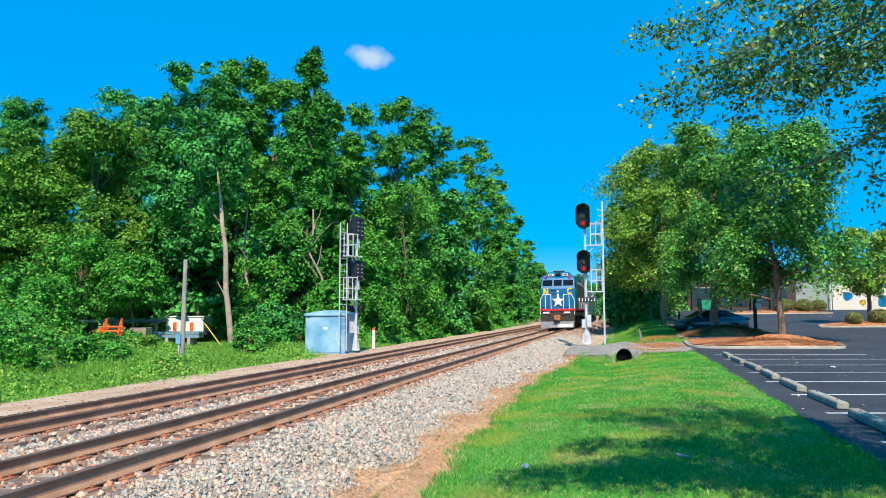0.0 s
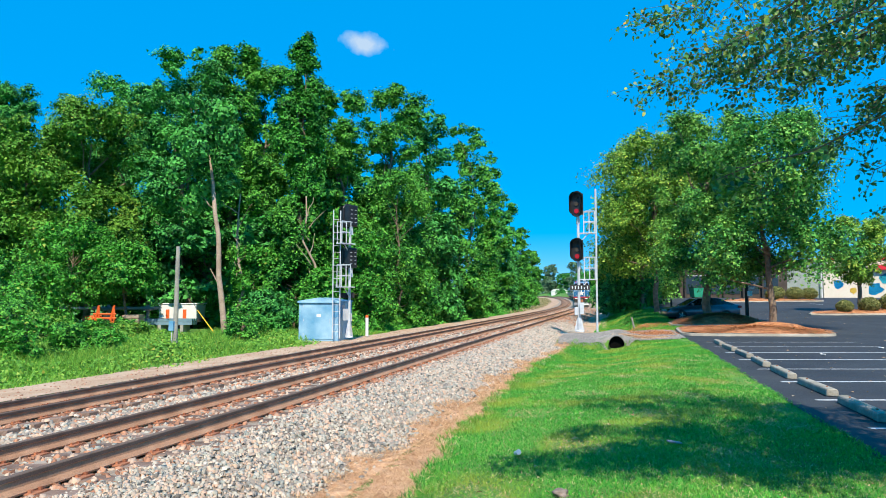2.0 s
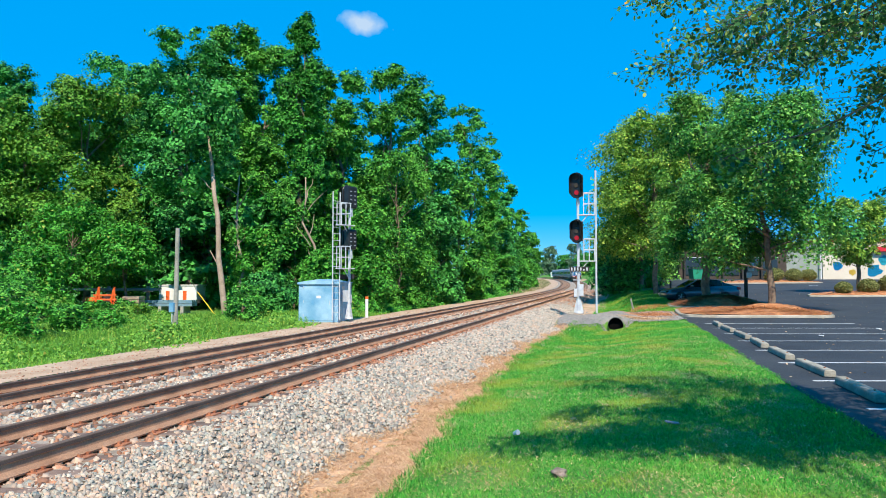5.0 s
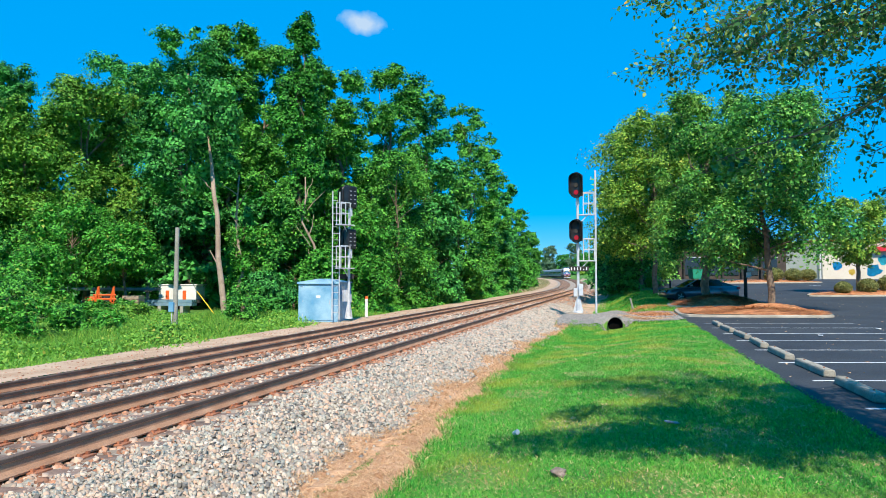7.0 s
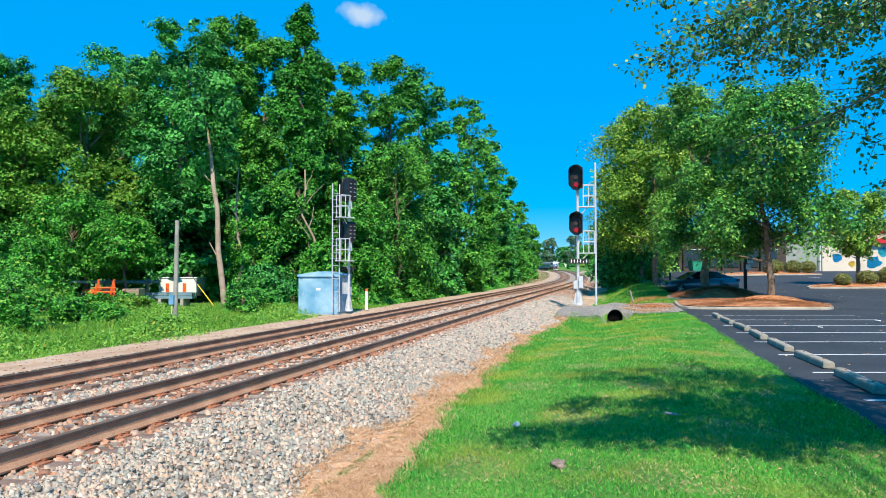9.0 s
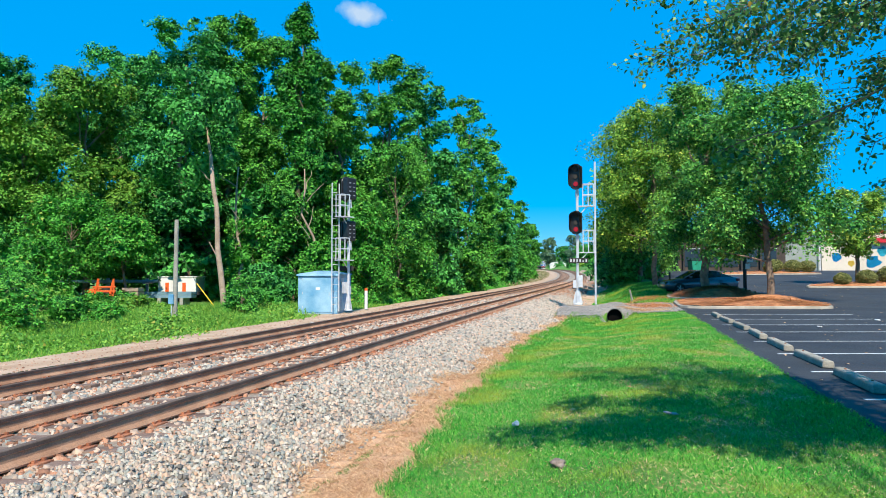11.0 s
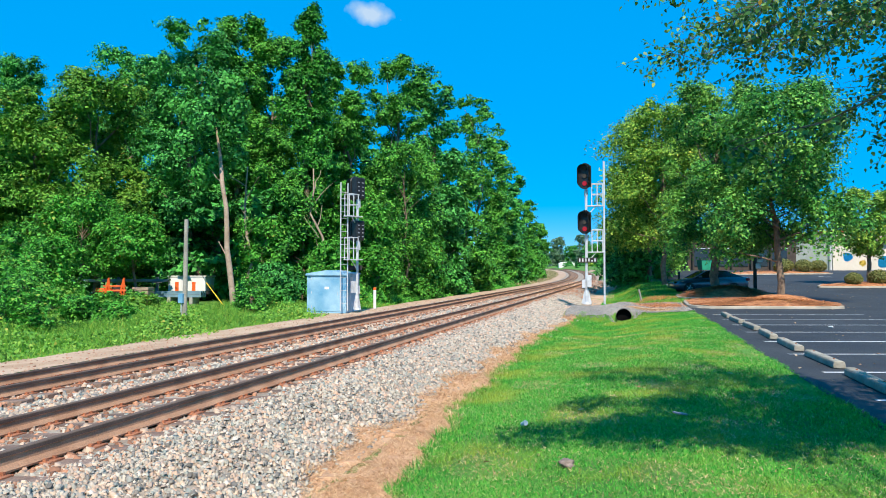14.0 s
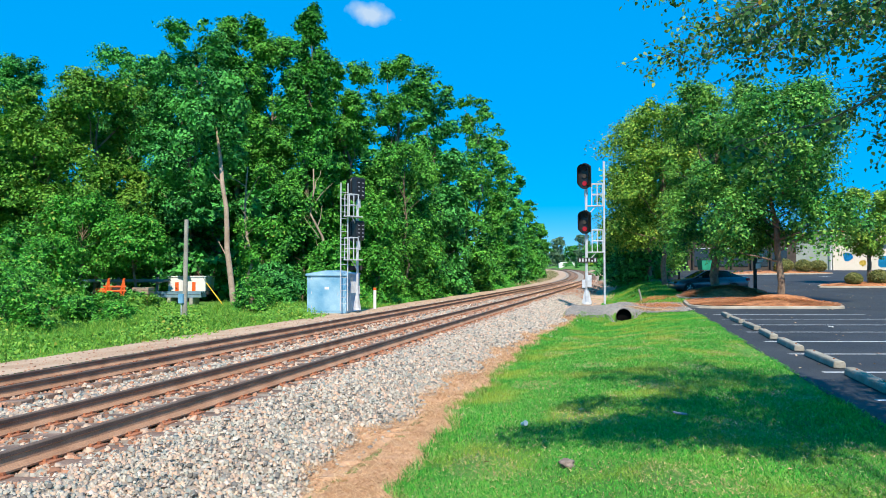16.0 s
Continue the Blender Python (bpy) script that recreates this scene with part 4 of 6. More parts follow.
def island(name, pts, label, mound=0.3, needles=2500, z_off=0.0):
    """A kerbed bed heaped with pine straw."""
    pts = [Vector((x, y, float(lot_z(y)) + z_off)) for x, y in pts]
    # round the outline
    ring = []
    for i, p in enumerate(pts):
        a, b = pts[i - 1], pts[(i + 1) % len(pts)]
        for f in (0.0, 0.25, 0.5, 0.75, 1.0):
            q0, q1 = p.lerp(a, 0.25), p.lerp(b, 0.25)
            ring.append(q0.lerp(p, f).lerp(p.lerp(q1, f), f))
    c = sum(ring, Vector()) / len(ring)
    t = thing(name, label=label, category="traffic island")
    bm = bmesh.new()
    rows = []
    for inset, dz in ((0.0, -0.5), (0.0, 0.09), (0.03, 0.11), (0.16, 0.11), (0.16, -0.1)):
        rows.append([bm.verts.new(p + (c - p).normalized() * inset + Vector((0, 0, dz))) for p in ring])
    n = len(ring)
    for a, b in zip(rows, rows[1:]):
        for i in range(n):
            bm.faces.new((a[i], a[(i + 1) % n], b[(i + 1) % n], b[i]))
    part("kerb", bm, M_KERB, t, "pale concrete kerb")
    bm = bmesh.new()
    rows = []
    for f in (0.0, 0.15, 0.35, 0.6, 0.85):
        rows.append([bm.verts.new((p + (c - p).normalized() * 0.15).lerp(c, f) + Vector((0, 0, 0.12 + mound * math.sin(f * 1.57) + 0.05 * noise.noise(p * 1.7 + Vector((f * 5, 0, 0)))))) for p in ring])
    for a, b in zip(rows, rows[1:]):
        for i in range(n):
            bm.faces.new((a[i], a[(i + 1) % n], b[(i + 1) % n], b[i]))
    bm.faces.new(rows[-1])
    part("mulch", bm, M_MULCH, t, "heap of orange-brown pine straw", smooth=True)
    k = needles
    r = np.random.default_rng(len(pts) + needles)
    idx, f = r.integers(0, n, k), r.random(k) ** 0.8 * 0.95
    R = np.array([p[:] for p in ring])
    along_rim = r.random((k, 1))
    P = (R[idx] * (1 - along_rim) + R[(idx + 1) % n] * along_rim) * (1 - f[:, None]) + np.array(c[:]) * f[:, None]
    P[:, 2] += 0.13 + mound * np.sin(f * 1.57) + 0.02
    d = r.normal(size=(k, 3)) * np.array((1, 1, 0.07))
    d /= np.linalg.norm(d, axis=1, keepdims=True)
    s = np.cross(d, np.array((0, 0, 1.0))) * 0.012
    L = r.uniform(0.06, 0.16, k)[:, None]
    tagged(part("needles", quads("needles", np.stack([P - d * L - s, P + d * L - s, P + d * L + s, P - d * L + s], 1), M_NEEDLE), M_NEEDLE, t), kind="stuff")
    return t


island("planting_island", [(2.5, 32.3), (8.9, 33.4), (9.3, 35.6), (8.4, 39.6), (2.6, 38.2)], "kerbed island of pine straw round a tree", 0.16, 9000)
island("planting_island", [(2.55, 39.9), (7.4, 41.0), (7.9, 42.6), (6.6, 44.8), (2.6, 43.4)], "kerbed island heaped with pine straw round a tree", 0.5, 8000)
island("planting_island", [(2.65, 50.4), (5.5, 51.2), (5.8, 57.0), (2.7, 58.6)], "kerbed island with two trees", 0.25, 1500)
island("planting_island", [(12.2, 52.6), (24.5, 55.0), (24.5, 58.5), (13.4, 56.2)], "kerbed island with clipped bushes and a small tree", 0.2, 2500)
island("planting_island", [(9.0, 73.5), (19.5, 76.0), (19.2, 80.5), (10.0, 78.5)], "kerbed island with clipped bushes", 0.2, 1500)
M_BUSH = island_mat("clipped_bush_leaf", ((0.0, (0.08, 0.11, 0.03)), (0.5, (0.19, 0.22, 0.06)), (1.0, (0.38, 0.36, 0.13))), 0.7, translucent=0.2)
for i, (x, y, rr) in enumerate(((14.9, 54.0, 0.62), (16.6, 54.6, 0.75), (18.3, 55.4, 0.95), (20.2, 56.0, 1.0), (14.6, 76.0, 0.85), (16.7, 76.6, 0.95), (18.2, 77.4, 0.9), (15.4, 78.6, 1.0))):
    rr *= 0.8
    zz = float(lot_z(y)) + 0.15
    r = np.random.default_rng(700 + i)
    t = thing("clipped_bush", pose(x, y, zz), "round clipped olive-green bush in pine straw", "bush", "clipped bushes")
    bm = bmesh.new()
    for j in range(6):
        limb(bm, (0, 0, 0), (rr * 0.6 * math.cos(j), rr * 0.6 * math.sin(j), rr * 0.9), 0.03, 0.01, r, 0.2, 3, 5)
    part("stems", bm, M_BARK, t)
    P, N = crown_points(r, [(0, 0, rr * 0.85, rr), (rr * 0.25, 0, rr * 0.8, rr * 0.85), (-rr * 0.25, 0.1, rr * 0.75, rr * 0.8)], 3500, 0.75)
    part("foliage", quads("foliage", leaf_quads(P, N + r.normal(size=N.shape) * 0.5, 0.11 * r.uniform(0.6, 1.4, len(P)), r), M_BUSH), M_BUSH, t)

for x, y, rad, hh in ((7.3, 38.2, 1.7, 0.34), (4.8, 42.6, 1.5, 0.4)):
    bm = bmesh.new()
    rows = [[bm.verts.new((x + rad * q * (1 + 0.2 * math.sin(j * 1.9)) * math.cos(j * 0.3927), y + rad * q * math.sin(j * 0.3927), float(lot_z(y)) + 0.06 + hh * (1 - q * q) + 0.03 * noise.noise(Vector((j * 0.9, q * 4, x))))) for j in range(16)] for q in (1.0, 0.8, 0.6, 0.4, 0.2)]
    for a, b in zip(rows, rows[1:]):
        for j in range(16):
            bm.faces.new((a[j], a[(j + 1) % 16], b[(j + 1) % 16], b[j]))
    bm.faces.new(rows[-1])
    tagged(part("mulch_heap", bm, M_MULCH, smooth=True), "heap of pine straw round a tree foot", "mulch", "mulch heaps")
# pine straw washed out of the islands over the bank
k = 9000
x = 1.5 + rng.normal(size=k) * 0.55
y = np.where(rng.random(k) < 0.5, 34.6 + rng.normal(size=k) * 0.8, 41.5 + rng.normal(size=k) * 1.1)
blades("straw_spill", np.minimum(x, 2.5), y, land(np.minimum(x, 2.29), y) + 0.06, rng.uniform(0.02, 0.06, k), rng.uniform(0.02, 0.035, k), M_NEEDLE, "pine straw spilling from the islands over the bank", 2.2, 15)

# parked saloon: lofted body, glasshouse, wheels, lamps


def saloon(m):
    t = thing("parked_car", m, "dark blue-grey saloon parked behind a planting island", "car")
    paint = mat("car_paint", (0.055, 0.085, 0.115), (0.065, 0.095, 0.125), 1.0, 0.28, 0.0, 0.5, coat=1.0)
    # stations: x along, half width, sill, waist
    st = ((-2.30, 0.55, 0.42, 0.60), (-2.22, 0.76, 0.30, 0.70), (-1.9, 0.86, 0.22, 0.80), (-1.2, 0.9, 0.2, 0.90), (-0.6, 0.9, 0.2, 0.95), (0.3, 0.9, 0.2, 0.98), (1.2, 0.9, 0.21, 1.02), (1.9, 0.86, 0.26, 1.02), (2.22, 0.78, 0.34, 0.98), (2.32, 0.62, 0.45, 0.85))
    bm = bmesh.new()
    rows = []
    for x, w, s, h in st:
        sec = [(-w * 0.94, s), (-w, s + 0.18), (-w, (s + h) / 2 + 0.08), (-w * 0.95, h - 0.04), (-w * 0.86, h), (0, h + 0.03), (w * 0.86, h), (w * 0.95, h - 0.04), (w, (s + h) / 2 + 0.08), (w, s + 0.18), (w * 0.94, s)]
        rows.append([bm.verts.new((x, yy, zz)) for yy, zz in sec])
    for a, b in zip(rows, rows[1:]):
        for i in range(len(a) - 1):
            bm.faces.new((a[i], b[i], b[i + 1], a[i + 1]))
        bm.faces.new((a[-1], b[-1], b[0], a[0]))
    bm.faces.new(rows[0][::-1])
    bm.faces.new(rows[-1])
    bmesh.ops.recalc_face_normals(bm, faces=bm.faces)
    body = part("body", bm, paint, t, smooth=True)

    def cabin(name, pts, w0, w1, material, lift=0.0):
        bm = bmesh.new()
        L = [bm.verts.new((x, -(w0 + (w1 - w0) * (z - 0.95) / 0.5), z + lift)) for x, z in pts]
        R = [bm.verts.new((x, (w0 + (w1 - w0) * (z - 0.95) / 0.5), z + lift)) for x, z in pts]
        k = len(pts)
        for i in range(k):
            bm.faces.new((L[i], L[(i + 1) % k], R[(i + 1) % k], R[i]))
        bm.faces.new(L[::-1])
        bm.faces.new(R)
        bmesh.ops.recalc_face_normals(bm, faces=bm.faces)
        return part(name, bm, material, t, smooth=False)

    cabin("glasshouse", [(-1.15, 0.93), (-0.35, 1.36), (0.2, 1.41), (0.9, 1.37), (1.85, 1.03), (1.9, 0.98)], 0.83, 0.62, M_GLASS)
    cabin("roof", [(-0.42, 1.33), (-0.3, 1.385), (0.2, 1.43), (0.9, 1.39), (1.3, 1.25), (0.9, 1.36), (0.2, 1.40)], 0.835, 0.64, paint)
    for sy in (-1, 1):
        for x0, x1 in (((-1.15, 0.93), (-0.35, 1.36)), ((0.28, 0.95), (0.3, 1.4)), ((1.2, 0.99), (1.15, 1.29))):
            yy = lambda z: sy * (0.835 - 0.21 * (z - 0.95) / 0.5 + 0.006)
            part("pillar", bar((x0[0], yy(x0[1]), x0[1]), (x1[0], yy(x1[1]), x1[1]), 0.03, None, 6), paint, t)
        part("mirror", block(-0.85, sy * 0.95 - 0.09, 0.95, -0.68, sy * 0.95 + 0.09, 1.08, bevel=0.03), paint, t)
        part("headlight", block(-2.25, sy * 0.62 - 0.14, 0.58, -2.02, sy * 0.62 + 0.16, 0.72, bevel=0.03), M_GLASS, t, "clear headlight")
        part("tail_light", block(2.1, sy * 0.66 - 0.16, 0.78, 2.31, sy * 0.66 + 0.18, 0.94, bevel=0.03), M_LOCORED, t, "red tail light")
        for hx in (-0.2, 0.95):
            part("door_handle", block(hx, sy * 0.9 - 0.02, 0.82, hx + 0.2, sy * 0.9 + 0.02, 0.85, bevel=0.008), paint, t)
        for wx in (-1.42, 1.32):
            wheel = part("wheel", bar((wx, sy * 0.70, 0.33), (wx, sy * 0.91, 0.33), 0.33, None, 22), M_RUBBER, t)
            rim = part("rim", bar((wx, sy * 0.9, 0.33), (wx, sy * 0.925, 0.33), 0.21, 0.2, 18), M_DARK, wheel)
            for q in range(5):
                a = q * 1.2566
                part("spoke", bar((wx, sy * 0.925, 0.33), (wx + 0.2 * math.cos(a), sy * 0.925, 0.33 + 0.2 * math.sin(a)), 0.022, None, 5), M_ALU, wheel)
    return t


saloon(pose(4.75, 47.0, 0.24, 0, 0, 14))

# sign post with two small plates
t = thing("sign_post", pose(7.2, 45.0, 0.2), "dark parking sign post with two small plates", "sign")
part("post", block(-0.09, -0.09, 0, 0.09, 0.09, 2.2, bevel=0.02), M_DARK, t)
part("plate", block(0.1, -0.12, 1.95, 0.42, -0.1, 2.4, bevel=0.01), M_WHITE, t, "white plate with a blue square")
part("blue_square", block(0.14, -0.13, 2.1, 0.38, -0.122, 2.34), M_LOCO, t)
part("lower_plate", block(0.02, -0.12, 1.55, 0.3, -0.1, 1.85, bevel=0.01), M_WHITE, t)
t = thing("bollard_post", pose(3.2, 49.0, 0.25), "thin dark post beside the parked car", "post")
part("post", block(-0.06, -0.06, 0, 0.06, 0.06, 1.3, bevel=0.02), M_DARK, t)
# leaning stake in the ditch bank
tagged(part("marker_stake", bar((0.75, 42.0, -0.35), (0.55, 42.0, 0.55), 0.06, 0.05, 8), M_POLE), "leaning pale timber stake on the grassy bank", "stake")

# shop building behind the car park
bz = float(lot_z(96))
shop = thing("shop_building", Matrix.Translation((7.4, 96.7, bz - 0.1)) @ Matrix.Rotation(A14, 4, "Z"), "cream shop building with a bright mural and dark shopfront", "building")
M_CREAM = mat("cream_render", (0.62, 0.55, 0.44), (0.70, 0.63, 0.52), 0.6, 0.85, 0.15)
# brick brown is taken down so the colour itself carries the shopfront's shade
M_SHOP = mat("shaded_brown_brick", (0.055, 0.042, 0.035), (0.09, 0.07, 0.055), 1.0, 0.9, 0.3)
M_PANEL = mat("grey_green_panel", (0.26, 0.30, 0.27), (0.32, 0.36, 0.32), 0.8, 0.7, 0.1)
part("wall", block(0, 0, 0, 14.0, 9, 4.6, bevel=0.03), M_SHOP, shop, "brown wall darkened for shade")
part("side_wall", block(14.0, 0.3, 0, 18.6, 9, 4.2, bevel=0.03), M_PANEL, shop, "grey-green wall")
part("mural_wall", block(18.6, -0.2, 0, 45, 9, 5.0, bevel=0.03), M_CREAM, shop, "cream wall with mural")
part("roof", block(-0.4, -0.6, 4.6, 14.4, 9.3, 5.3, bevel=0.05), M_DARK, shop)
part("parapet", block(18.4, -0.35, 5.0, 45.2, 9.2, 5.3, bevel=0.03), M_LOCORED, shop, "red parapet")
part("canopy", block(24.5, -0.9, 3.7, 45, -0.2, 4.3, bevel=0.03), M_LOCORED, shop, "red canopy")
for i in range(5):
    w = part("window", block(0.8 + i * 2.5, -0.06, 0.6, 2.8 + i * 2.5, 0.05, 2.9, bevel=0.01), M_GLASS, shop)
    part("frame", block(0.72 + i * 2.5, -0.08, 2.9, 2.88 + i * 2.5, 0.02, 3.0), M_ALU, w)
    part("pillar", block(0.45 + i * 2.5, -0.5, 0, 0.7 + i * 2.5, -0.25, 4.6, bevel=0.02), M_DARK, w)
mural = ((26.5, 1.9, 0.7, (0.0, 0.30, 0.65)), (29.8, 2.9, 0.9, (0.75, 0.30, 0.35)), (31.3, 1.2, 1.1, (0.0, 0.32, 0.6)), (32.6, 2.6, 0.8, (0.02, 0.45, 0.60)), (34.4, 1.4, 0.8, (0.8, 0.55, 0.05)), (28.4, 1.0, 0.5, (0.8, 0.6, 0.1)), (35.5, 2.8, 0.9, (0.65, 0.05, 0.08)))
for i, (x, z, rr, col) in enumerate(mural):
    bm = bmesh.new()
    r = random.Random(i)
    vs = [bm.verts.new((x - 6.0 + 0.9 * rr * (0.7 + 0.5 * r.random()) * math.cos(a * 0.524), -0.215, z + 0.9 * rr * (0.6 + 0.5 * r.random()) * math.sin(a * 0.524))) for a in range(12)]
    bm.faces.new(vs[::-1])
    bmesh.ops.solidify(bm, geom=bm.faces[:], thickness=0.01)
    part("mural_shape", bm, mat("mural_paint", col, col, 2, 0.7, 0.1), shop, "bright painted mural shape")
part("downpipe", bar((18.3, -0.3, 0), (18.3, -0.3, 4.8), 0.08), M_WHITE, shop)
t = thing("waste_skip", pose(9.2, 90.5, float(lot_z(90.5)), 0, 0, 14), "green metal waste container by the shop", "waste container")
M_GREEN = mat("green_paint", (0.01, 0.22, 0.12), (0.015, 0.28, 0.16), 2.0, 0.5, 0.1)
bm = extrude_profile(bmesh.new(), [(-0.9, 0.15), (0.9, 0.15), (1.0, 1.3), (-1.0, 1.3)], -0.8, 0.8)
part("body", bm, M_GREEN, t)
part("lid", block(-1.02, -0.84, 1.3, 1.02, 0.84, 1.38, bevel=0.02), M_DARK, t)
for sx in (-0.6, 0.6):
    part("foot", block(sx - 0.1, -0.7, 0, sx + 0.1, 0.7, 0.15), M_DARK, t)
for x, y, L, a in ((19.0, 62.0, 1.6, 70), (17.0, 70.0, 1.4, 30)):
    zz = [(dx, dy) for dx, dy in ((-0.09, -L / 2), (0.09, -L / 2), (0.09, L / 2), (-0.09, L / 2))]
    ca, sa = math.cos(radians(a)), math.sin(radians(a))
    pts = [(x + dx * ca - dy * sa, y + dx * sa + dy * ca) for dx, dy in zz]
    tagged(new("lane_arrow", raw("lane_arrow", [(px, py, float(lot_z(py)) + 0.008) for px, py in pts], [(0, 1, 2, 3)], M_PAINT)), "white painted lane mark", "road marking", kind="structure")

# ---- the overhanging tree: trunk behind the viewer, boughs reaching out over the grass ----
M_NEARLEAF = island_mat("near_leaf", ((0.0, (0.022, 0.095, 0.032)), (0.4, (0.055, 0.210, 0.052)), (0.85, (0.155, 0.350, 0.085)), (0.985, (0.442, 0.494, 0.104)), (1.0, (0.715, 0.364, 0.039))), 0.45, translucent=0.25, spec=0.4)
M_TWIG = mat("twig_bark", (0.10, 0.08, 0.06), (0.20, 0.16, 0.12), 8.0, 0.9, 0.4)
ov = thing("overhanging_tree", pose(2.15, -4.4, -0.05), "leafy tree whose boughs hang over the grass strip", "tree")
O = Vector((2.15, -4.4, -0.05))
r = np.random.default_rng(91)
bm = bmesh.new()
limb(bm, (0, 0, -0.2), (0.4, 3.6, 4.0), 0.24, 0.13, r, 0.04, 6, 10)
limb(bm, (0.4, 3.6, 3.95), (0.9, 4.6, 5.0), 0.13, 0.05, r, 0.05, 4, 8)
part("trunk", bm, M_BARK, ov, smooth=True)
# boughs in world places: root, middle, tip, twig spread, twigs
BOUGHS = (
    ((2.5, -0.5, 3.9), (2.6, 6.8, 5.2), (0.5, 8.8, 4.95), 0.55, 120),
    ((2.5, -0.5, 3.8), (2.7, 6.6, 4.6), (0.38, 8.7, 4.22), 0.42, 110),
    ((2.5, -0.4, 3.7), (2.6, 6.9, 4.1), (0.80, 8.8, 4.18), 0.36, 110),
    ((2.6, -0.3, 3.7), (3.0, 7.2, 4.3), (1.30, 8.4, 4.0), 0.36, 110),
    ((2.6, -0.3, 4.0), (3.2, 7.0, 4.9), (1.4, 8.9, 4.75), 0.55, 130),
    ((2.7, -0.2, 3.8), (3.4, 7.4, 4.5), (2.0, 9.0, 4.4), 0.45, 120),
    ((2.7, -0.2, 3.7), (3.7, 6.6, 4.0), (2.5, 9.2, 3.5), 0.42, 90),
    ((2.7, -0.2, 3.6), (3.8, 6.8, 3.6), (2.95, 9.5, 3.15), 0.40, 80),
    ((2.7, -0.2, 3.5), (3.9, 7.2, 3.2), (3.15, 9.4, 2.75), 0.36, 60),
    ((2.6, -0.2, 3.3), (2.6, 5.0, 3.1), (0.75, 5.9, 2.58), 0.18, 22),
    ((2.7, -0.2, 4.3), (3.6, 7.0, 5.6), (2.2, 9.2, 5.6), 0.6, 120),
    ((2.7, -0.2, 3.6), (3.6, 7.4, 4.1), (2.7, 8.6, 3.8), 0.42, 110),
    ((2.7, -0.2, 3.9), (3.7, 7.0, 4.6), (2.9, 9.0, 4.5), 0.42, 90),
    ((2.7, -0.2, 4.0), (3.5, 7.0, 5.1), (2.5, 9.1, 5.0), 0.45, 90),
    ((2.7, -0.2, 3.6), (3.9, 7.0, 4.0), (3.3, 9.3, 4.0), 0.42, 80),
    ((2.7, -0.2, 3.8), (3.2, 7.0, 4.3), (1.9, 8.8, 4.0), 0.34, 70),
)
LP, LN, LS = [], [], []
for bi, (p, q, e, spread, twigs) in enumerate(BOUGHS):
    p, q, e = (Vector(v) - O for v in (p, q, e))
    pts = []
    for i in range(13):
        f = i / 12
        pts.append(p * (1 - f) ** 2 + q * 2 * f * (1 - f) + e * f * f + Vector((r.normal(), r.normal(), r.normal())) * 0.035)
    bm = bmesh.new()
    for i in range(12):
        rod(bm, pts[i], pts[i + 1], 0.011 * (1 - i / 13) + 0.003, 0.011 * (1 - (i + 1) / 13) + 0.003, 6, False)
    for _ in range(int(twigs * 0.42)):
        f = 0.60 + 0.40 * r.random() ** 0.9
        i = min(11, int(f * 12))
        a = pts[i].lerp(pts[i + 1], f * 12 - i)
        d = (pts[i + 1] - pts[i]).normalized() * 0.8 + Vector((r.normal(), r.normal(), r.normal() * 0.55 - 0.15)) * 0.7
        L = spread * r.uniform(0.6, 1.8)
        b = a + d.normalized() * L
        mid = a.lerp(b, 0.5) + Vector((r.normal(), r.normal(), r.normal())) * L * 0.08
        rod(bm, a, mid, 0.005, 0.003, 4, False)
        rod(bm, mid, b, 0.003, 0.0015, 4, False)
        for j in range(int(11 + L * 17)):
            g = 0.1 + 0.9 * (j + r.random()) / (11 + L * 17)
            c = (a.lerp(mid, g * 2) if g < 0.5 else mid.lerp(b, g * 2 - 1)) + Vector((r.normal(), r.normal(), r.normal() - 0.5)) * 0.045
            LP.append(c[:])
            LN.append((r.normal() * 0.8, r.normal() * 0.8 - 0.3, r.normal() * 0.5 + 0.7))
            LS.append(0.05 * r.uniform(0.65, 1.35) if bi != 9 else 0.05)
    part("bough", bm, M_TWIG, ov)
LP, LN, LS = np.array(LP), np.array(LN), np.array(LS)


def leaf_shapes(P, N, size, r):
    """Six-cornered leaves with a pointed tip, hanging a little."""
    k = len(P)
    N = N / np.linalg.norm(N, axis=1, keepdims=True)
    T = np.cross(N, r.normal(size=(k, 3)))
    T[:, 2] -= 0.4
    T /= np.linalg.norm(T, axis=1, keepdims=True)
    B = np.cross(N, T)
    L = size[:, None]
    c = [(-0.5, 0.0, 0), (-0.3, 0.3, 0.07), (0.1, 0.34, 0.09), (0.65, 0.0, -0.06), (0.1, -0.34, 0.09), (-0.3, -0.3, 0.07)]
    return np.stack([P + T * L * a + B * L * b + N * L * h for a, b, h in c], 1)


part("leaves", quads("leaves", leaf_shapes(LP, LN, LS, r), M_NEARLEAF), M_NEARLEAF, ov)
# upper crown, over and beside the viewer
lob = [(r.uniform(-1.8, 4.2), r.uniform(7.4, 9.2), r.uniform(5.0, 6.0), r.uniform(0.45, 0.85)) for _ in range(26)]
lob = [(x, y, max(z, 2.9 + 0.52 * (y - 3.0)), s) for x, y, z, s in lob]
lob += [(r.uniform(2.4, 4.4), r.uniform(8.4, 10.6), r.uniform(5.6, 6.8), r.uniform(0.5, 0.8)) for _ in range(9)]
lob += [(r.uniform(1.0, 2.9), r.uniform(6.8, 11.2), r.uniform(5.9, 6.3), r.uniform(0.35, 0.6)) for _ in range(20)]
lob += [(r.uniform(3.4, 6.2), r.uniform(6.6, 9.6), r.uniform(5.4, 6.5), r.uniform(0.5, 0.8)) for _ in range(16)]
P, N = crown_points(r, lob, 33000, 0.2)
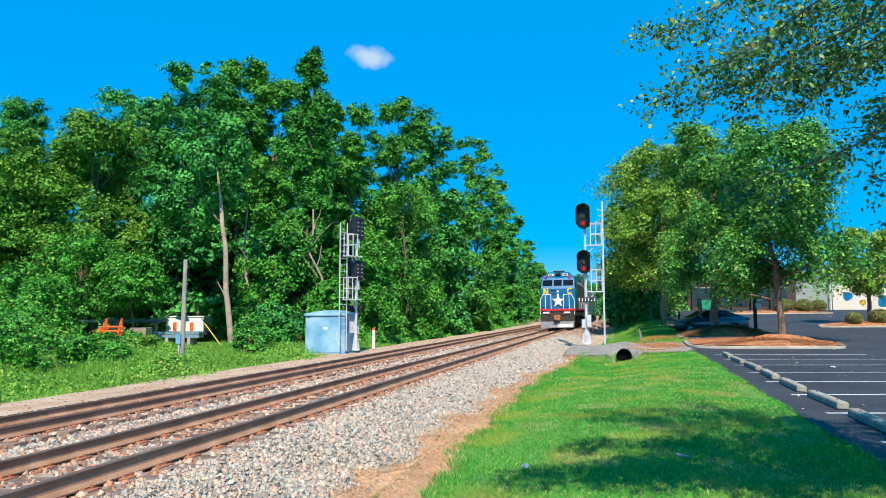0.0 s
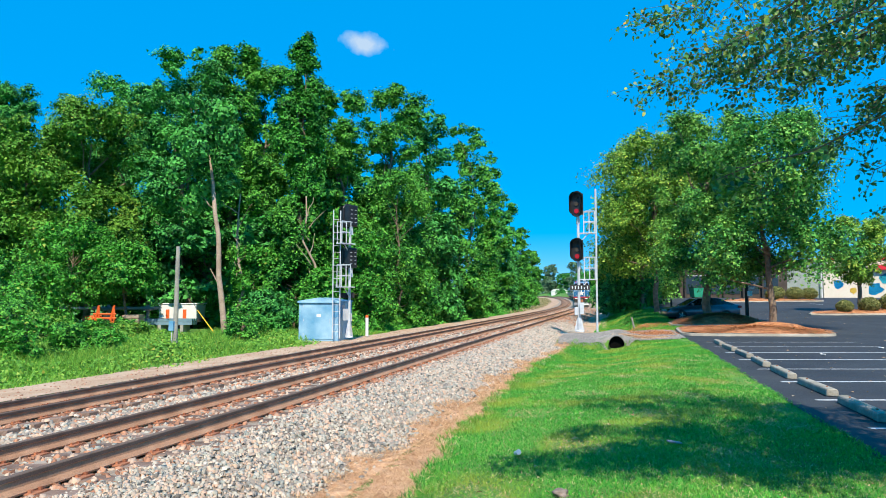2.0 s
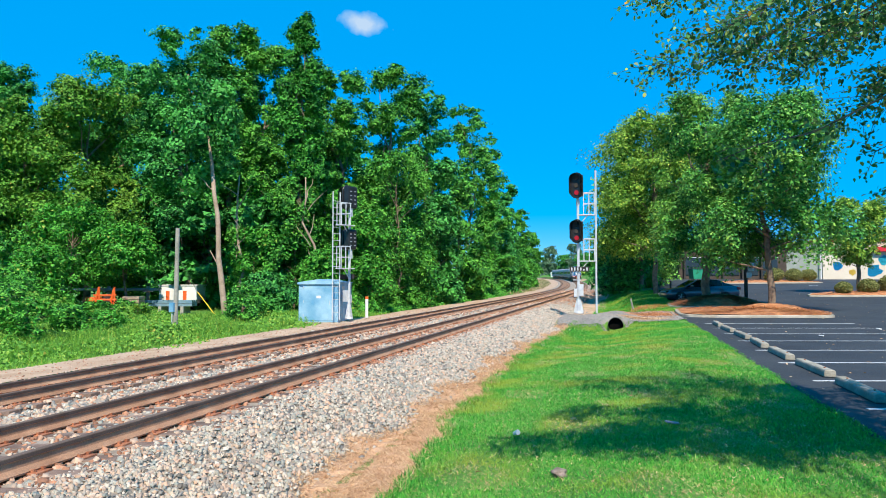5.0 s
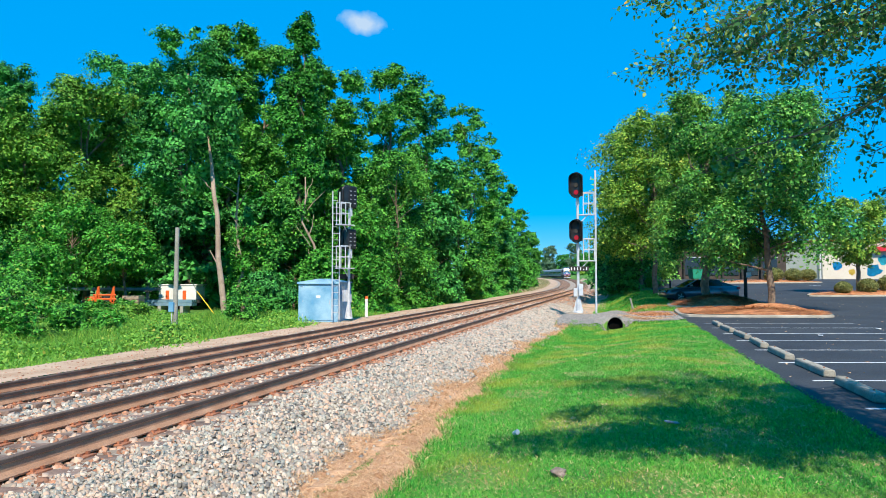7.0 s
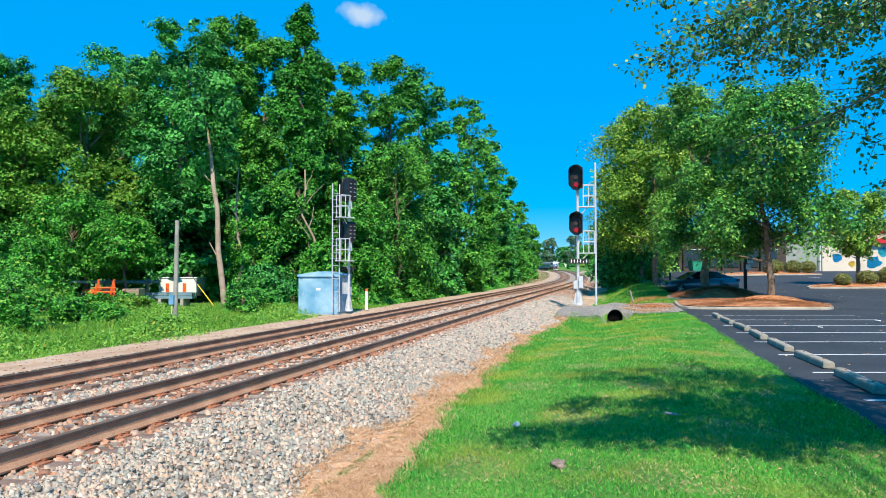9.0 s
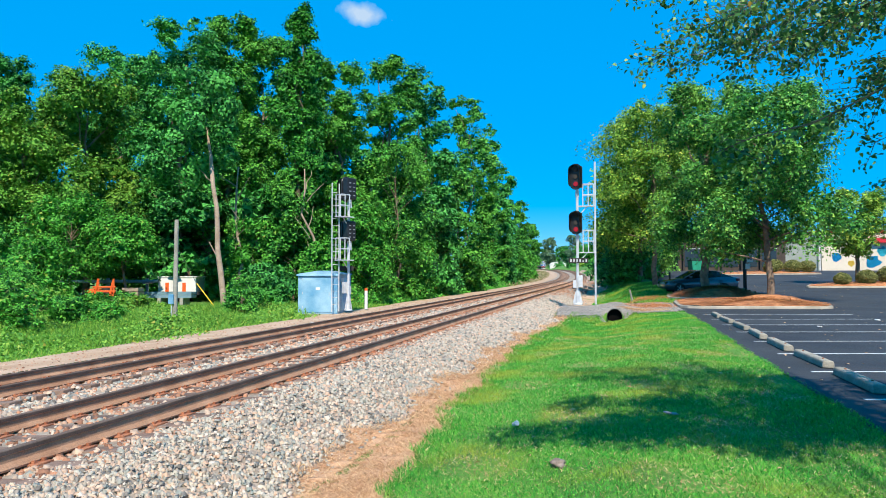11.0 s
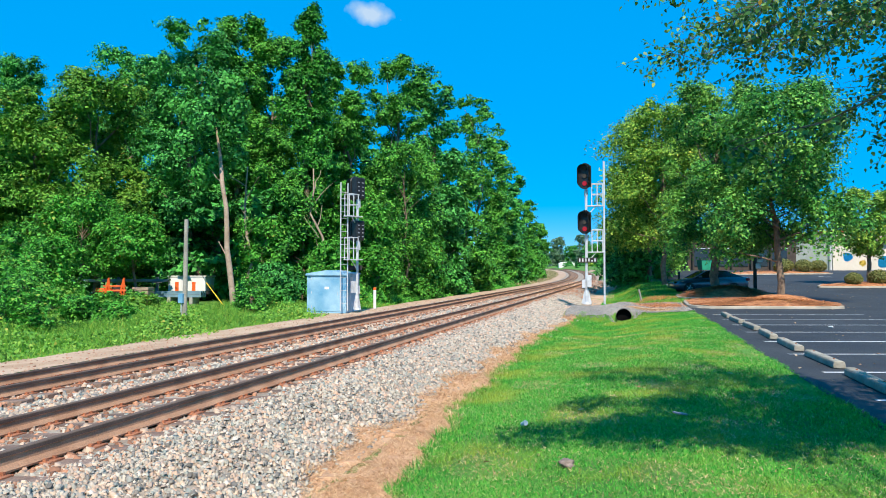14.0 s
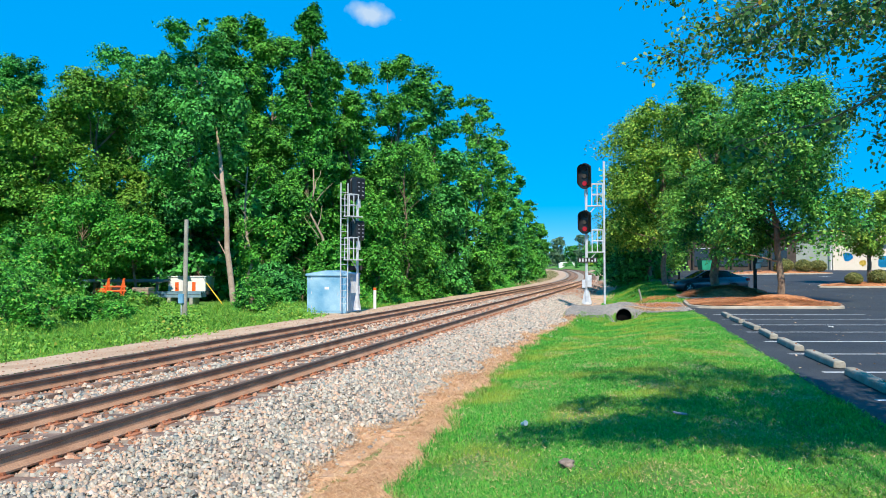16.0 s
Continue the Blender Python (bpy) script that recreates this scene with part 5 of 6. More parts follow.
part("upper_crown", quads("upper_crown", leaf_shapes(P, N + r.normal(size=N.shape) * 0.6, 0.1 * r.uniform(0.7, 1.3, len(P)), r), M_NEARLEAF), M_NEARLEAF, ov)

# ---- grass, straw, weeds ----


k = 270000
x = rng.uniform(-2.68, 2.60, k) + np.abs(rng.normal(size=k)) * 0.025
y = spread_y(k, 3.0, 31.2, 1.9)
edge = turf_edge(y)
bare = np.sin(x * 2.1 + y * 0.7) * np.sin(y * 1.9 - x) + 0.4 * np.sin(x * 5 + y * 4)
keep = (x > edge) & ((bare < 0.75) | (rng.random(k) < 0.35)) & (y < 30.95)
x, y = x[keep], y[keep]
z = land(x, y) - 0.005
z = np.where(x > 2.3, land(np.full_like(x, 2.29), y), z)
kx = len(x)
h = rng.uniform(0.016, 0.05, kx) * (1 + 1.3 * np.exp(-((x - edge[keep]) / 0.25) ** 2)) * (0.9 + y / 60)
blades("grass_blades", x, y, z, h, rng.uniform(0.0045, 0.010, kx) * (0.7 + y / 9), M_BLADE, "short green mown grass with paler patches", 0.6)
k = 30000
x = rng.uniform(-2.0, 2.58, k)
y = rng.uniform(-8, 3.4, k)
blades("rear_grass", x, y, land(x, y) - 0.005, rng.uniform(0.02, 0.05, k), rng.uniform(0.008, 0.014, k), M_BLADE, "short green turf round the tree", 0.6, 14)
# bare, dry spots in the turf
k = 60000
x = rng.uniform(-1.9, 2.4, k)
y = spread_y(k, 3.2, 22, 1.7)
bare = np.sin(x * 2.1 + y * 0.7) * np.sin(y * 1.9 - x) + 0.4 * np.sin(x * 5 + y * 4)
bare += 0.45 * np.clip(x - 0.6, 0, 1) * (y < 10)
keep = (bare > 0.55) | (rng.random(k) < 0.24)
x, y = x[keep], y[keep]
blades("dry_grass", x, y, land(x, y) + 0.018, rng.uniform(0.008, 0.025, len(x)), rng.uniform(0.004, 0.008, len(x)) * (0.7 + y / 12), M_STRAWB, "dry tan grass in bare spots of the turf", 1.6, 12)
# clover and small broad leaves in the turf
k = 42000
x = rng.uniform(-1.95, 2.6, k)
y = spread_y(k, 3.0, 20, 1.8)
P = np.stack([x, y, land(x, y) + rng.uniform(0.012, 0.04, k)], -1)
tagged(new("clover", quads("clover", leaf_quads(P, rng.normal(size=(k, 3)) * 0.45 + np.array((0, 0, 1.0)), rng.uniform(0.008, 0.02, k) * (0.8 + y / 15), rng), M_BLADE)), "low clover and broad leaves in the turf", "grass", kind="stuff")
# fallen leaves
k = 700
x = rng.uniform(-1.5, 20, k)
y = rng.uniform(5, 60, k)
z = np.where(x > 2.6, lot_z(y) + 0.012, land(x, y) + 0.05)
keep = (x > 2.6) | (rng.random(k) < 0.4)
P = np.stack([x, y, z], -1)[keep]
tagged(new("fallen_leaves", quads("fallen_leaves", leaf_quads(P, rng.normal(size=P.shape) * 0.25 + np.array((0, 0, 1.0)), rng.uniform(0.04, 0.1, len(P)), rng), M_STRAWB)), "dry fallen leaves on asphalt and turf", "leaves", kind="stuff")
# bank beyond the path
k = 30000
x = rng.uniform(-1.6, 3.2, k)
y = rng.uniform(36.4, 60, k)
z = land(x, y)
blades("bank_grass", x, y, z, rng.uniform(0.05, 0.14, k), rng.uniform(0.03, 0.06, k), M_BLADE, "green grass on the ditch bank", 0.5, 4)
# dead grass strip at the foot of the stones
ky = np.arange(-8, 31, 0.1)
verts, faces = [], []
for j, yy in enumerate(ky):
    a = float(toe(yy)) - 0.05 + 0.22 * noise.noise(Vector((yy * 2.3, 0, 0))) + 0.12 * noise.noise(Vector((yy * 7.0, 4, 0)))
    b = float(turf_edge(yy)) + 0.12 + 0.1 * noise.noise(Vector((yy * 4.0, 9, 0)))
    for i in range(7):
        xx = a + (b - a) * i / 6
        verts.append((xx, yy, float(verge_z(xx, yy)) + 0.016 - (0.04 if i in (0, 6) else 0) + 0.015 * noise.noise(Vector((xx * 6, yy * 6, 1)))))
    if j:
        for i in range(6):
            q = (j - 1) * 7 + i
            faces.append((q, q + 1, q + 8, q + 7))
tagged(new("dead_grass", raw("dead_grass", verts, faces, M_STRAW)), "tan strip of dead grass beside the ballast", "dead grass", kind="structure")
k = 64000
y = spread_y(k, 2.5, 31, 1.9)
f = rng.random(k)
x = toe(y) + (turf_edge(y) + 0.08 - toe(y)) * f + rng.normal(size=k) * 0.06
blades("straw", x, y, verge_z(x, y) + 0.015, rng.uniform(0.01, 0.045, k), rng.uniform(0.005, 0.011, k) * (0.8 + y / 20), M_STRAWB, "dry tan straw beside the ballast", 2.2, 5)
# rough growth between the far track and the yard
k = 95000
x = rng.uniform(-24, -12.3, k)
y = rng.uniform(10, 44, k)
dens = step(-12.4, -13.6, x)
keep = rng.random(k) < dens * 0.95 + 0.02
x, y = x[keep], y[keep]
h = rng.uniform(0.12, 0.5, len(x)) * (0.35 + 0.95 * step(-13.5, -17, x)) * (1 + 0.5 * np.sin(x * 1.3) * np.sin(y * 0.9)) * 0.7
blades("weeds", x, y, land(x, y) - 0.02, h, rng.uniform(0.018, 0.045, len(x)), M_WEED, "tall green weeds beside the railway", 0.5, 6)
k = 42000
x = rng.uniform(-30, -13.2, k)
y = rng.uniform(12, 36, k)
P = np.stack([x, y, land(x, y) + rng.uniform(0.05, 0.65, k) * (0.5 + 0.5 * np.sin(x * 0.9 + 2) * np.sin(y * 0.7))], -1)
tagged(new("weed_leaves", quads("weed_leaves", leaf_tris(P, rng.normal(size=(k, 3)) + np.array((0.2, -0.5, 0.8)), rng.uniform(0.06, 0.14, k), rng), M_WEED)), "broad-leaved weeds and kudzu by the yard", "weeds", kind="stuff")
k = 30000
y = rng.uniform(40, 122, k)
u = rng.uniform(-18, -15.2, k)
x = u + curve_x(y)
P = np.stack([x, y, -0.55 + rise(y) + rng.random(k) ** 2 * 1.6 * step(-15.2, -17.5, u)], -1)
tagged(new("edge_leaves", quads("edge_leaves", leaf_tris(P, rng.normal(size=(k, 3)) + np.array((0.5, -0.5, 0.6)), rng.uniform(0.12, 0.3, k), rng), M_VINE)), "low leafy growth along the tracks", "weeds", kind="stuff")

# dense dark thicket beyond the ditch
for i, (x, y, h, rad) in enumerate(((-0.6, 63.0, 3.4, 1.6), (0.8, 60.5, 2.6, 1.4), (-0.4, 69.0, 4.5, 2.2), (1.6, 66.0, 4.0, 2.0), (-0.8, 77.0, 5.0, 2.4), (1.4, 80.0, 5.5, 2.6), (-0.6, 88.0, 5.5, 2.6), (-0.8, 100.0, 6.0, 2.8), (0.5, 110.0, 6.0, 2.8))):
    tree(x, y, float(land(x, y)) - 0.1, h, rad, 0.1, 4200, 0.25, M_LEAF2, 450 + i, "dense dark green thicket beside the railway", trunk=0.05, lobes_n=30, group="thicket shrubs", name="shrub", cat="shrub", lobe_size=0.36)
# litter and a stone on the grass
t = tagged(part("paper_cup", lathe(bmesh.new(), [(0.022, 0), (0.03, 0.075), (0.032, 0.08)], 14), M_WHITE), "crumpled white paper cup on the grass", "litter")
t.matrix_basis = pose(-1.24, 8.4, float(land(-1.24, 8.4)) + 0.045, 70, 10, 40)
bm = bmesh.new()
bmesh.ops.create_icosphere(bm, subdivisions=3, radius=0.1)
for v in bm.verts:
    v.co = v.co * (1 + 0.7 * noise.noise(v.co * 14) + 0.3 * noise.noise(v.co * 40)) * 0.72
    v.co.z *= 0.6
t = tagged(part("grass_stone", bm, mat("brown_stone", (0.16, 0.12, 0.10), (0.30, 0.24, 0.21), 12, 0.9, 0.6), smooth=True), "brown stone lying in the grass", "stone")
t.matrix_basis = pose(-0.55, 6.6, float(land(-0.55, 6.6)) + 0.03)
bm = block(-0.09, -0.03, 0, 0.09, 0.03, 0.02, bevel=0.008)
t = tagged(part("litter_scrap", bm, M_GREY), "small grey scrap lying on the grass", "litter")
t.matrix_basis = pose(0.57, 8.75, float(land(0.57, 8.75)) + 0.03, 5, 10, 30)

for x, y, zz, a, lab in ((1.25, 43.0, None, 20, "white plastic scrap on the grassy bank"), (5.6, 22.5, 0.012, 50, "white paper scrap on the asphalt"), (8.2, 26.0, 0.012, 10, "white paper scrap on the asphalt")):
    bm = block(-0.07, -0.045, 0, 0.07, 0.045, 0.035, bevel=0.012)
    for v in bm.verts:
        v.co += Vector((noise.noise(v.co * 30), noise.noise(v.co * 25 + Vector((5, 0, 0))), noise.noise(v.co * 28 + Vector((0, 7, 0))))) * 0.02
    t = tagged(part("paper_scrap", bm, M_WHITE), lab, "litter")
    t.matrix_basis = pose(x, y, float(land(x, y)) + 0.05 if zz is None else zz, 4, 6, a)

# ---- storage yard behind the bushes ----
yz = -0.55
rack = thing("pipe_rack", pose(-31.0, 40.5, yz, 0, 0, 14), "steel rack of long galvanised pipes", "rack")
for i in range(3):
    part("upright", block(-4.6 + i * 2.6, -0.08, 0, -4.44 + i * 2.6, 0.08, 1.75, bevel=0.01), M_GREY, rack)
for j in range(6):
    part("pipe", bar((-5.4, -0.45 + j * 0.17, 1.5 + 0.05 * (j % 2)), (1.3, -0.45 + j * 0.17, 1.5 + 0.05 * (j % 2)), 0.07, None, 10), M_GREY, rack)
for j in range(3):
    part("arm", block(-4.6 + j * 2.6, -0.6, 1.36, -4.44 + j * 2.6, 0.6, 1.44), M_GREY, rack)
beams = thing("beam_stack", pose(-28.3, 39.3, yz, 0, 0, 14), "stack of blue-grey steel beams on timber bearers", "beams")
for k2 in range(3):
    part("bearer", block(-1.4 + k2 * 1.4, -0.6, 0, -1.2 + k2 * 1.4, 0.6, 0.5), M_POLE, beams)
for k2 in range(2):
    for j in range(3):
        part("beam", block(-2.1, -0.5 + j * 0.34, 0.5 + k2 * 0.2, 2.1, -0.24 + j * 0.34, 0.68 + k2 * 0.2, bevel=0.012), M_BEAM, beams)
lift = thing("orange_loader", pose(-29.9, 36.2, yz, 0, 0, 14), "orange loader with a slatted lifting frame in the yard", "machine")
part("chassis", block(-1.0, -0.6, 0.25, 0.8, 0.6, 0.8, bevel=0.05), M_ORANGE, lift)
part("bonnet", block(-1.0, -0.5, 0.8, -0.45, 0.5, 1.15, bevel=0.06), M_ORANGE, lift)
for sx in (-0.45, 0.45):
    part("mast", bar((sx, -0.5, 0.5), (sx + 0.28, -0.5, 1.75), 0.075, None, 8), M_ORANGE, lift)
    part("mast_brace", bar((sx + 0.3, -0.5, 0.5), (sx + 0.28, -0.5, 1.6), 0.05, None, 8), M_ORANGE, lift)
for zz in (0.75, 1.0, 1.25):
    part("cross_bar", bar((-0.5, -0.5, zz), (0.85, -0.5, zz), 0.055, None, 8), M_ORANGE, lift)
part("seat_frame", block(-0.2, -0.1, 0.8, 0.3, 0.4, 1.3, bevel=0.05), M_DARK, lift)
for sx in (-0.65, 0.55):
    for sy in (-0.6, 0.6):
        part("wheel", bar((sx, sy - 0.1, 0.3), (sx, sy + 0.1, 0.3), 0.3, None, 16), M_RUBBER, lift)
crate = thing("timber_crate", pose(-28.9, 37.4, yz, 0, 0, 14), "weathered brown timber crate", "crate")
for k2 in range(5):
    part("plank", block(-0.5, -0.45, 0.1 + k2 * 0.22, 0.5, 0.45, 0.29 + k2 * 0.22, bevel=0.015), M_PALEBARK, crate)
part("skid", block(-0.46, -0.4, 0, 0.46, 0.4, 0.1), M_POLE, crate)
tr = thing("white_trailer", pose(-29.9, 43.8, yz, 0, 0, 14), "white box trailer with orange door strips", "trailer")
part("body", block(-1.25, -1.0, 0.75, 1.35, 1.0, 1.75, bevel=0.05), M_WHITE, tr)
part("roof_cap", block(-1.3, -1.05, 1.75, 1.4, 1.05, 1.83, bevel=0.03), M_WHITE, tr)
for sx in (-0.75, 0.42):
    part("door_strip", block(sx, -1.02, 0.78, sx + 0.24, -1.002, 1.4), M_ORANGE, tr)
part("frame", block(-1.3, -0.8, 0.55, 1.6, 0.8, 0.75), M_DARK, tr)
for sx in (-0.5, 0.5):
    part("wheel", bar((sx, -1.0, 0.36), (sx, -0.75, 0.36), 0.36, None, 18), M_RUBBER, tr)
    part("wheel", bar((sx, 0.75, 0.36), (sx, 1.0, 0.36), 0.36, None, 18), M_RUBBER, tr)

# leaning bare trunk at the edge of the wood, and dead stems among the vines
bare = thing("leaning_tree", pose(-22.5, 37.2, -0.62), "bare pale leaning tree trunk before the wood", "tree")
r = np.random.default_rng(41)
bm = bmesh.new()
limb(bm, (0, 0, -0.2), (-1.35, 0.6, 8.6), 0.19, 0.12, r, 0.012, 7, 10)
limb(bm, (-1.35, 0.6, 8.5), (-1.9, 0.8, 11.5), 0.12, 0.05, r, 0.05, 4, 7)
limb(bm, (-0.4, 0.2, 2.6), (-1.2, 0.2, 4.0), 0.07, 0.02, r, 0.1, 3, 6)
limb(bm, (-1.2, 0.5, 7.6), (-2.0, 0.3, 8.4), 0.06, 0.02, r, 0.1, 3, 6)
part("trunk", bm, M_PALEBARK, bare, smooth=True)
P, N = crown_points(r, [(-1.9 + r.normal() * 1.1, 0.8 + r.normal() * 1.0, 11.5 + r.normal() * 1.8, r.uniform(0.6, 1.0)) for _ in range(22)], 7000)
part("crown", quads("crown", leaf_quads(P, N + r.normal(size=N.shape) * 0.5, 0.26 * r.uniform(0.6, 1.3, len(P)), r), M_LEAF2), M_LEAF2, bare)
for i, (x, y, h, lx) in enumerate(((-19.4, 43.0, 9.0, -0.8), (-24.2, 41.0, 9.0, 0.3))):
    t = thing("dead_stem", pose(x, y, -0.6), "bare grey stem standing among vines", "tree", "dead stems")
    bm = bmesh.new()
    limb(bm, (0, 0, -0.2), (lx, 0, h), 0.13, 0.04, r, 0.06, 6, 7)
    for j in range(6):
        limb(bm, (lx * (0.4 + j * 0.09), 0, h * (0.4 + j * 0.09)), (lx + r.normal() * 0.9, r.normal() * 0.6, h * (0.55 + j * 0.09)), 0.04, 0.01, r, 0.2, 3, 5)
    part("trunk", bm, M_PALEBARK, t, smooth=True)

# ---- distance ----
for i, (x, y, h, rad, m) in enumerate(((-32, 515, 25.0, 6.0, M_PINE), (-50, 520, 23.0, 5.5, M_PINE), (-62, 505, 16, 6, M_LEAF2), (-20, 400, 13, 5, M_LEAF2), (-41, 530, 17, 7, M_LEAF2), (-72, 520, 18, 7, M_LEAF2), (-12, 380, 13, 5, M_LEAF), (-62, 400, 15, 6, M_LEAF), (-3, 330, 12, 5, M_LEAF), (2, 260, 12, 5, M_LEAF2), (3, 190, 11, 4.5, M_LEAF), (1, 150, 10, 4, M_LEAF2), (4, 122, 11, 5, M_LOTLEAF), (2, 104, 10, 4.5, M_LOTLEAF), (-70, 380, 15, 6, M_LEAF), (-22, 520, 18, 7, M_LEAF2), (-8, 300, 5, 3.2, M_LEAF), (-12, 345, 5, 3.2, M_LEAF))):
    tree(x, y, -0.3 + float(rise(y)), h, rad, 0.4, 5000, 1.0 if y > 250 else 0.4, m, 800 + i, "distant tree beyond the curve of the railway", trunk=0.25, lobes_n=64, group="distant trees", lobe_size=0.3)
for i, yy in enumerate((128, 146, 168, 190, 214, 240, 268, 298, 330, 362)):
    xx = float(curve_x(yy)) + 3.6 + 1.2 * math.sin(i * 2.3)
    tree(xx, yy, float(rise(yy)) - 0.4, 3.2 + 1.4 * math.sin(i * 1.7), 2.6, 0.1, 2500, 0.45, (M_LEAF2, M_LEAF, M_YELLEAF)[i % 3], 860 + i, "low scrub beside the curving railway", trunk=0.06, lobes_n=24, group="scrub along the curve", name="shrub", cat="shrub", lobe_size=0.36)
for i in range(26):
    yy = 250 + 9.5 * i
    xx = float(curve_x(yy)) - 17 - 9 * math.sin(i * 2.1) ** 2 + (0 if i % 3 else 22)
    tree(xx, yy, float(rise(yy)) - 0.5, 3.4 + 1.6 * math.sin(i * 1.3), 3.6, 0.1, 1100, 0.75, (M_LEAF2, M_OLIVE, M_LEAF)[i % 3], 890 + i, "low scrub along the far bend of the railway", trunk=0.06, lobes_n=20, group="scrub along the curve", name="shrub", cat="shrub", lobe_size=0.36)
k = 7000
y = rng.uniform(100, 330, k)
u = rng.uniform(-21, -13.5, k)
blades("dry_tufts", u + curve_x(y), y, -0.52 + rise(y), rng.uniform(0.1, 0.5, k) * step(-13.4, -16, u), rng.uniform(0.1, 0.3, k), M_DRYBLADE, "dry tan and green grass inside the curve", 0.6, 16)
# dry patch beside the culvert
k = 9000
x = 0.95 + rng.normal(size=k) * 0.4
y = 31.3 + rng.normal(size=k) * 0.3
blades("dry_wash", x, y, land(x, y) + 0.06, rng.uniform(0.01, 0.04, k), rng.uniform(0.02, 0.03, k), M_STRAWB, "dry tan grass beside the culvert", 2.0, 13)
k = 26000
a = rng.uniform(-1.45, 1.0, k)
d = rng.uniform(520, 640, k)
P = np.stack([np.sin(a) * d, np.cos(a) * d, (rng.random(k) ** 0.8) * (13 + 3 * np.sin(a * 37) + 2 * np.sin(a * 91))], -1)
tagged(new("distant_woods", quads("distant_woods", leaf_quads(P, rng.normal(size=(k, 3)) + np.array((0, -1.0, 0.6)), rng.uniform(3.0, 6.0, k), rng), M_PINE)), "far woods along the horizon", "woods", kind="stuff")
ware = thing("warehouse", pose(-38.2, 460.0, 2.4, 0, 0, 8), "low white warehouse in the distance", "building")
part("wall", block(-5.5, -3, 0, 5, 5, 3.4, bevel=0.05), M_WHITE, ware)
part("roof", extrude_profile(bmesh.new(), [(-5.8, 3.4), (5.3, 3.4), (3.5, 4.6), (-4.0, 4.6)], -3.3, 5.3), M_WHITE, ware)
part("door", block(1.2, -3.06, 0, 3.4, -3.0, 3.0), M_GREY, ware)
mast = thing("radio_mast", pose(-63.0, 520.0, 0), "thin lattice mast on the skyline", "mast")
part("pole", bar((0, 0, 0), (0, 0, 31), 0.35, 0.2, 6), M_GREY, mast)

# small fair-weather cloud, far off
m = bpy.data.materials.new("cloud")
m.use_nodes = True
n, l = m.node_tree.nodes, m.node_tree.links
n.remove(n["Principled BSDF"])
tc = n.new("ShaderNodeTexCoord")
nz = n.new("ShaderNodeTexNoise")
nz.inputs["Scale"].default_value, nz.inputs["Detail"].default_value = 0.012, 6
l.new(tc.outputs["Object"], nz.inputs["Vector"])
ln = n.new("ShaderNodeVectorMath")
ln.operation = "LENGTH"
mp = n.new("ShaderNodeMapping")
mp.inputs["Scale"].default_value = (1 / 125, 1 / 62, 1)
l.new(tc.outputs["Object"], mp.inputs["Vector"])
l.new(mp.outputs[0], ln.inputs[0])
ad = n.new("ShaderNodeMath")
ad.operation = "MULTIPLY_ADD"
ad.inputs[1].default_value = 1.1
l.new(nz.outputs["Fac"], ad.inputs[0])
sub = n.new("ShaderNodeMath")
sub.operation = "SUBTRACT"
sub.inputs[0].default_value = 0.28
l.new(ln.outputs["Value"], sub.inputs[1])
l.new(sub.outputs[0], ad.inputs[2])
rp = n.new("ShaderNodeMapRange")
rp.inputs["From Min"].default_value, rp.inputs["From Max"].default_value, rp.inputs["To Max"].default_value = 0.1, 0.6, 0.8
l.new(ad.outputs[0], rp.inputs["Value"])
em = n.new("ShaderNodeEmission")
em.inputs["Color"].default_value, em.inputs["Strength"].default_value = (0.72, 0.86, 1.0, 1), 0.72
tp = n.new("ShaderNodeBsdfTransparent")
mx = n.new("ShaderNodeMixShader")
l.new(rp.outputs[0], mx.inputs[0])
l.new(tp.outputs[0], mx.inputs[1])
l.new(em.outputs[0], mx.inputs[2])
l.new(mx.outputs[0], n["Material Output"].inputs["Surface"])
cloud = tagged(new("cloud", raw("cloud", [(-170, -90, 0), (170, -90, 0), (170, 90, 0), (-170, 90, 0)], [(0, 1, 2, 3)], m)), "small white cloud in a clear blue sky", "cloud", kind="structure")
CLOUD_AT = Vector((-918.0, 2440.0, 957.0))
cloud.matrix_world = look(CLOUD_AT, EYE) @ Matrix.Rotation(math.pi, 4, "Y")
cloud.visible_shadow = False

# ---- the train ----
RAIL_C = (-5.03 - 6.535) / 2 + 0.1
CANT = math.atan2(0.10, 1.505)


def on_track(s):
    cx, cy, a = along(s)
    return Matrix.Translation((cx + RAIL_C * math.cos(a), cy + RAIL_C * math.sin(a), 0.10 + float(rise(s)))) @ Euler((0, -0.2 * CANT, a)).to_matrix().to_4x4()


def section(bm, half, y0, y1):
    """A body section mirrored about the middle: half outline (x, z) from sill to roof ridge."""
    pts = [(x, z) for x, z in half] + [(-x, z) for x, z in half[::-1]]
    return extrude_profile(bm, pts, y0, y1)


def bogie(parent, y, wheels=2):
    b = part("bogie", block(-1.12, y - 1.5, 0.42, 1.12, y + 1.5, 0.75, bevel=0.04), M_DARK, parent)
    for k in range(wheels):
        wy = y - 1.1 + k * 2.2 / max(1, wheels - 1)
        for sx in (-1, 1):
            part("wheel", bar((sx * 0.68, wy, 0.46), (sx * 0.82, wy, 0.46), 0.46, None, 18), M_RUST, b)
        part("axle", bar((-0.8, wy, 0.46), (0.8, wy, 0.46), 0.08, None, 8), M_DARK, b)
    return b


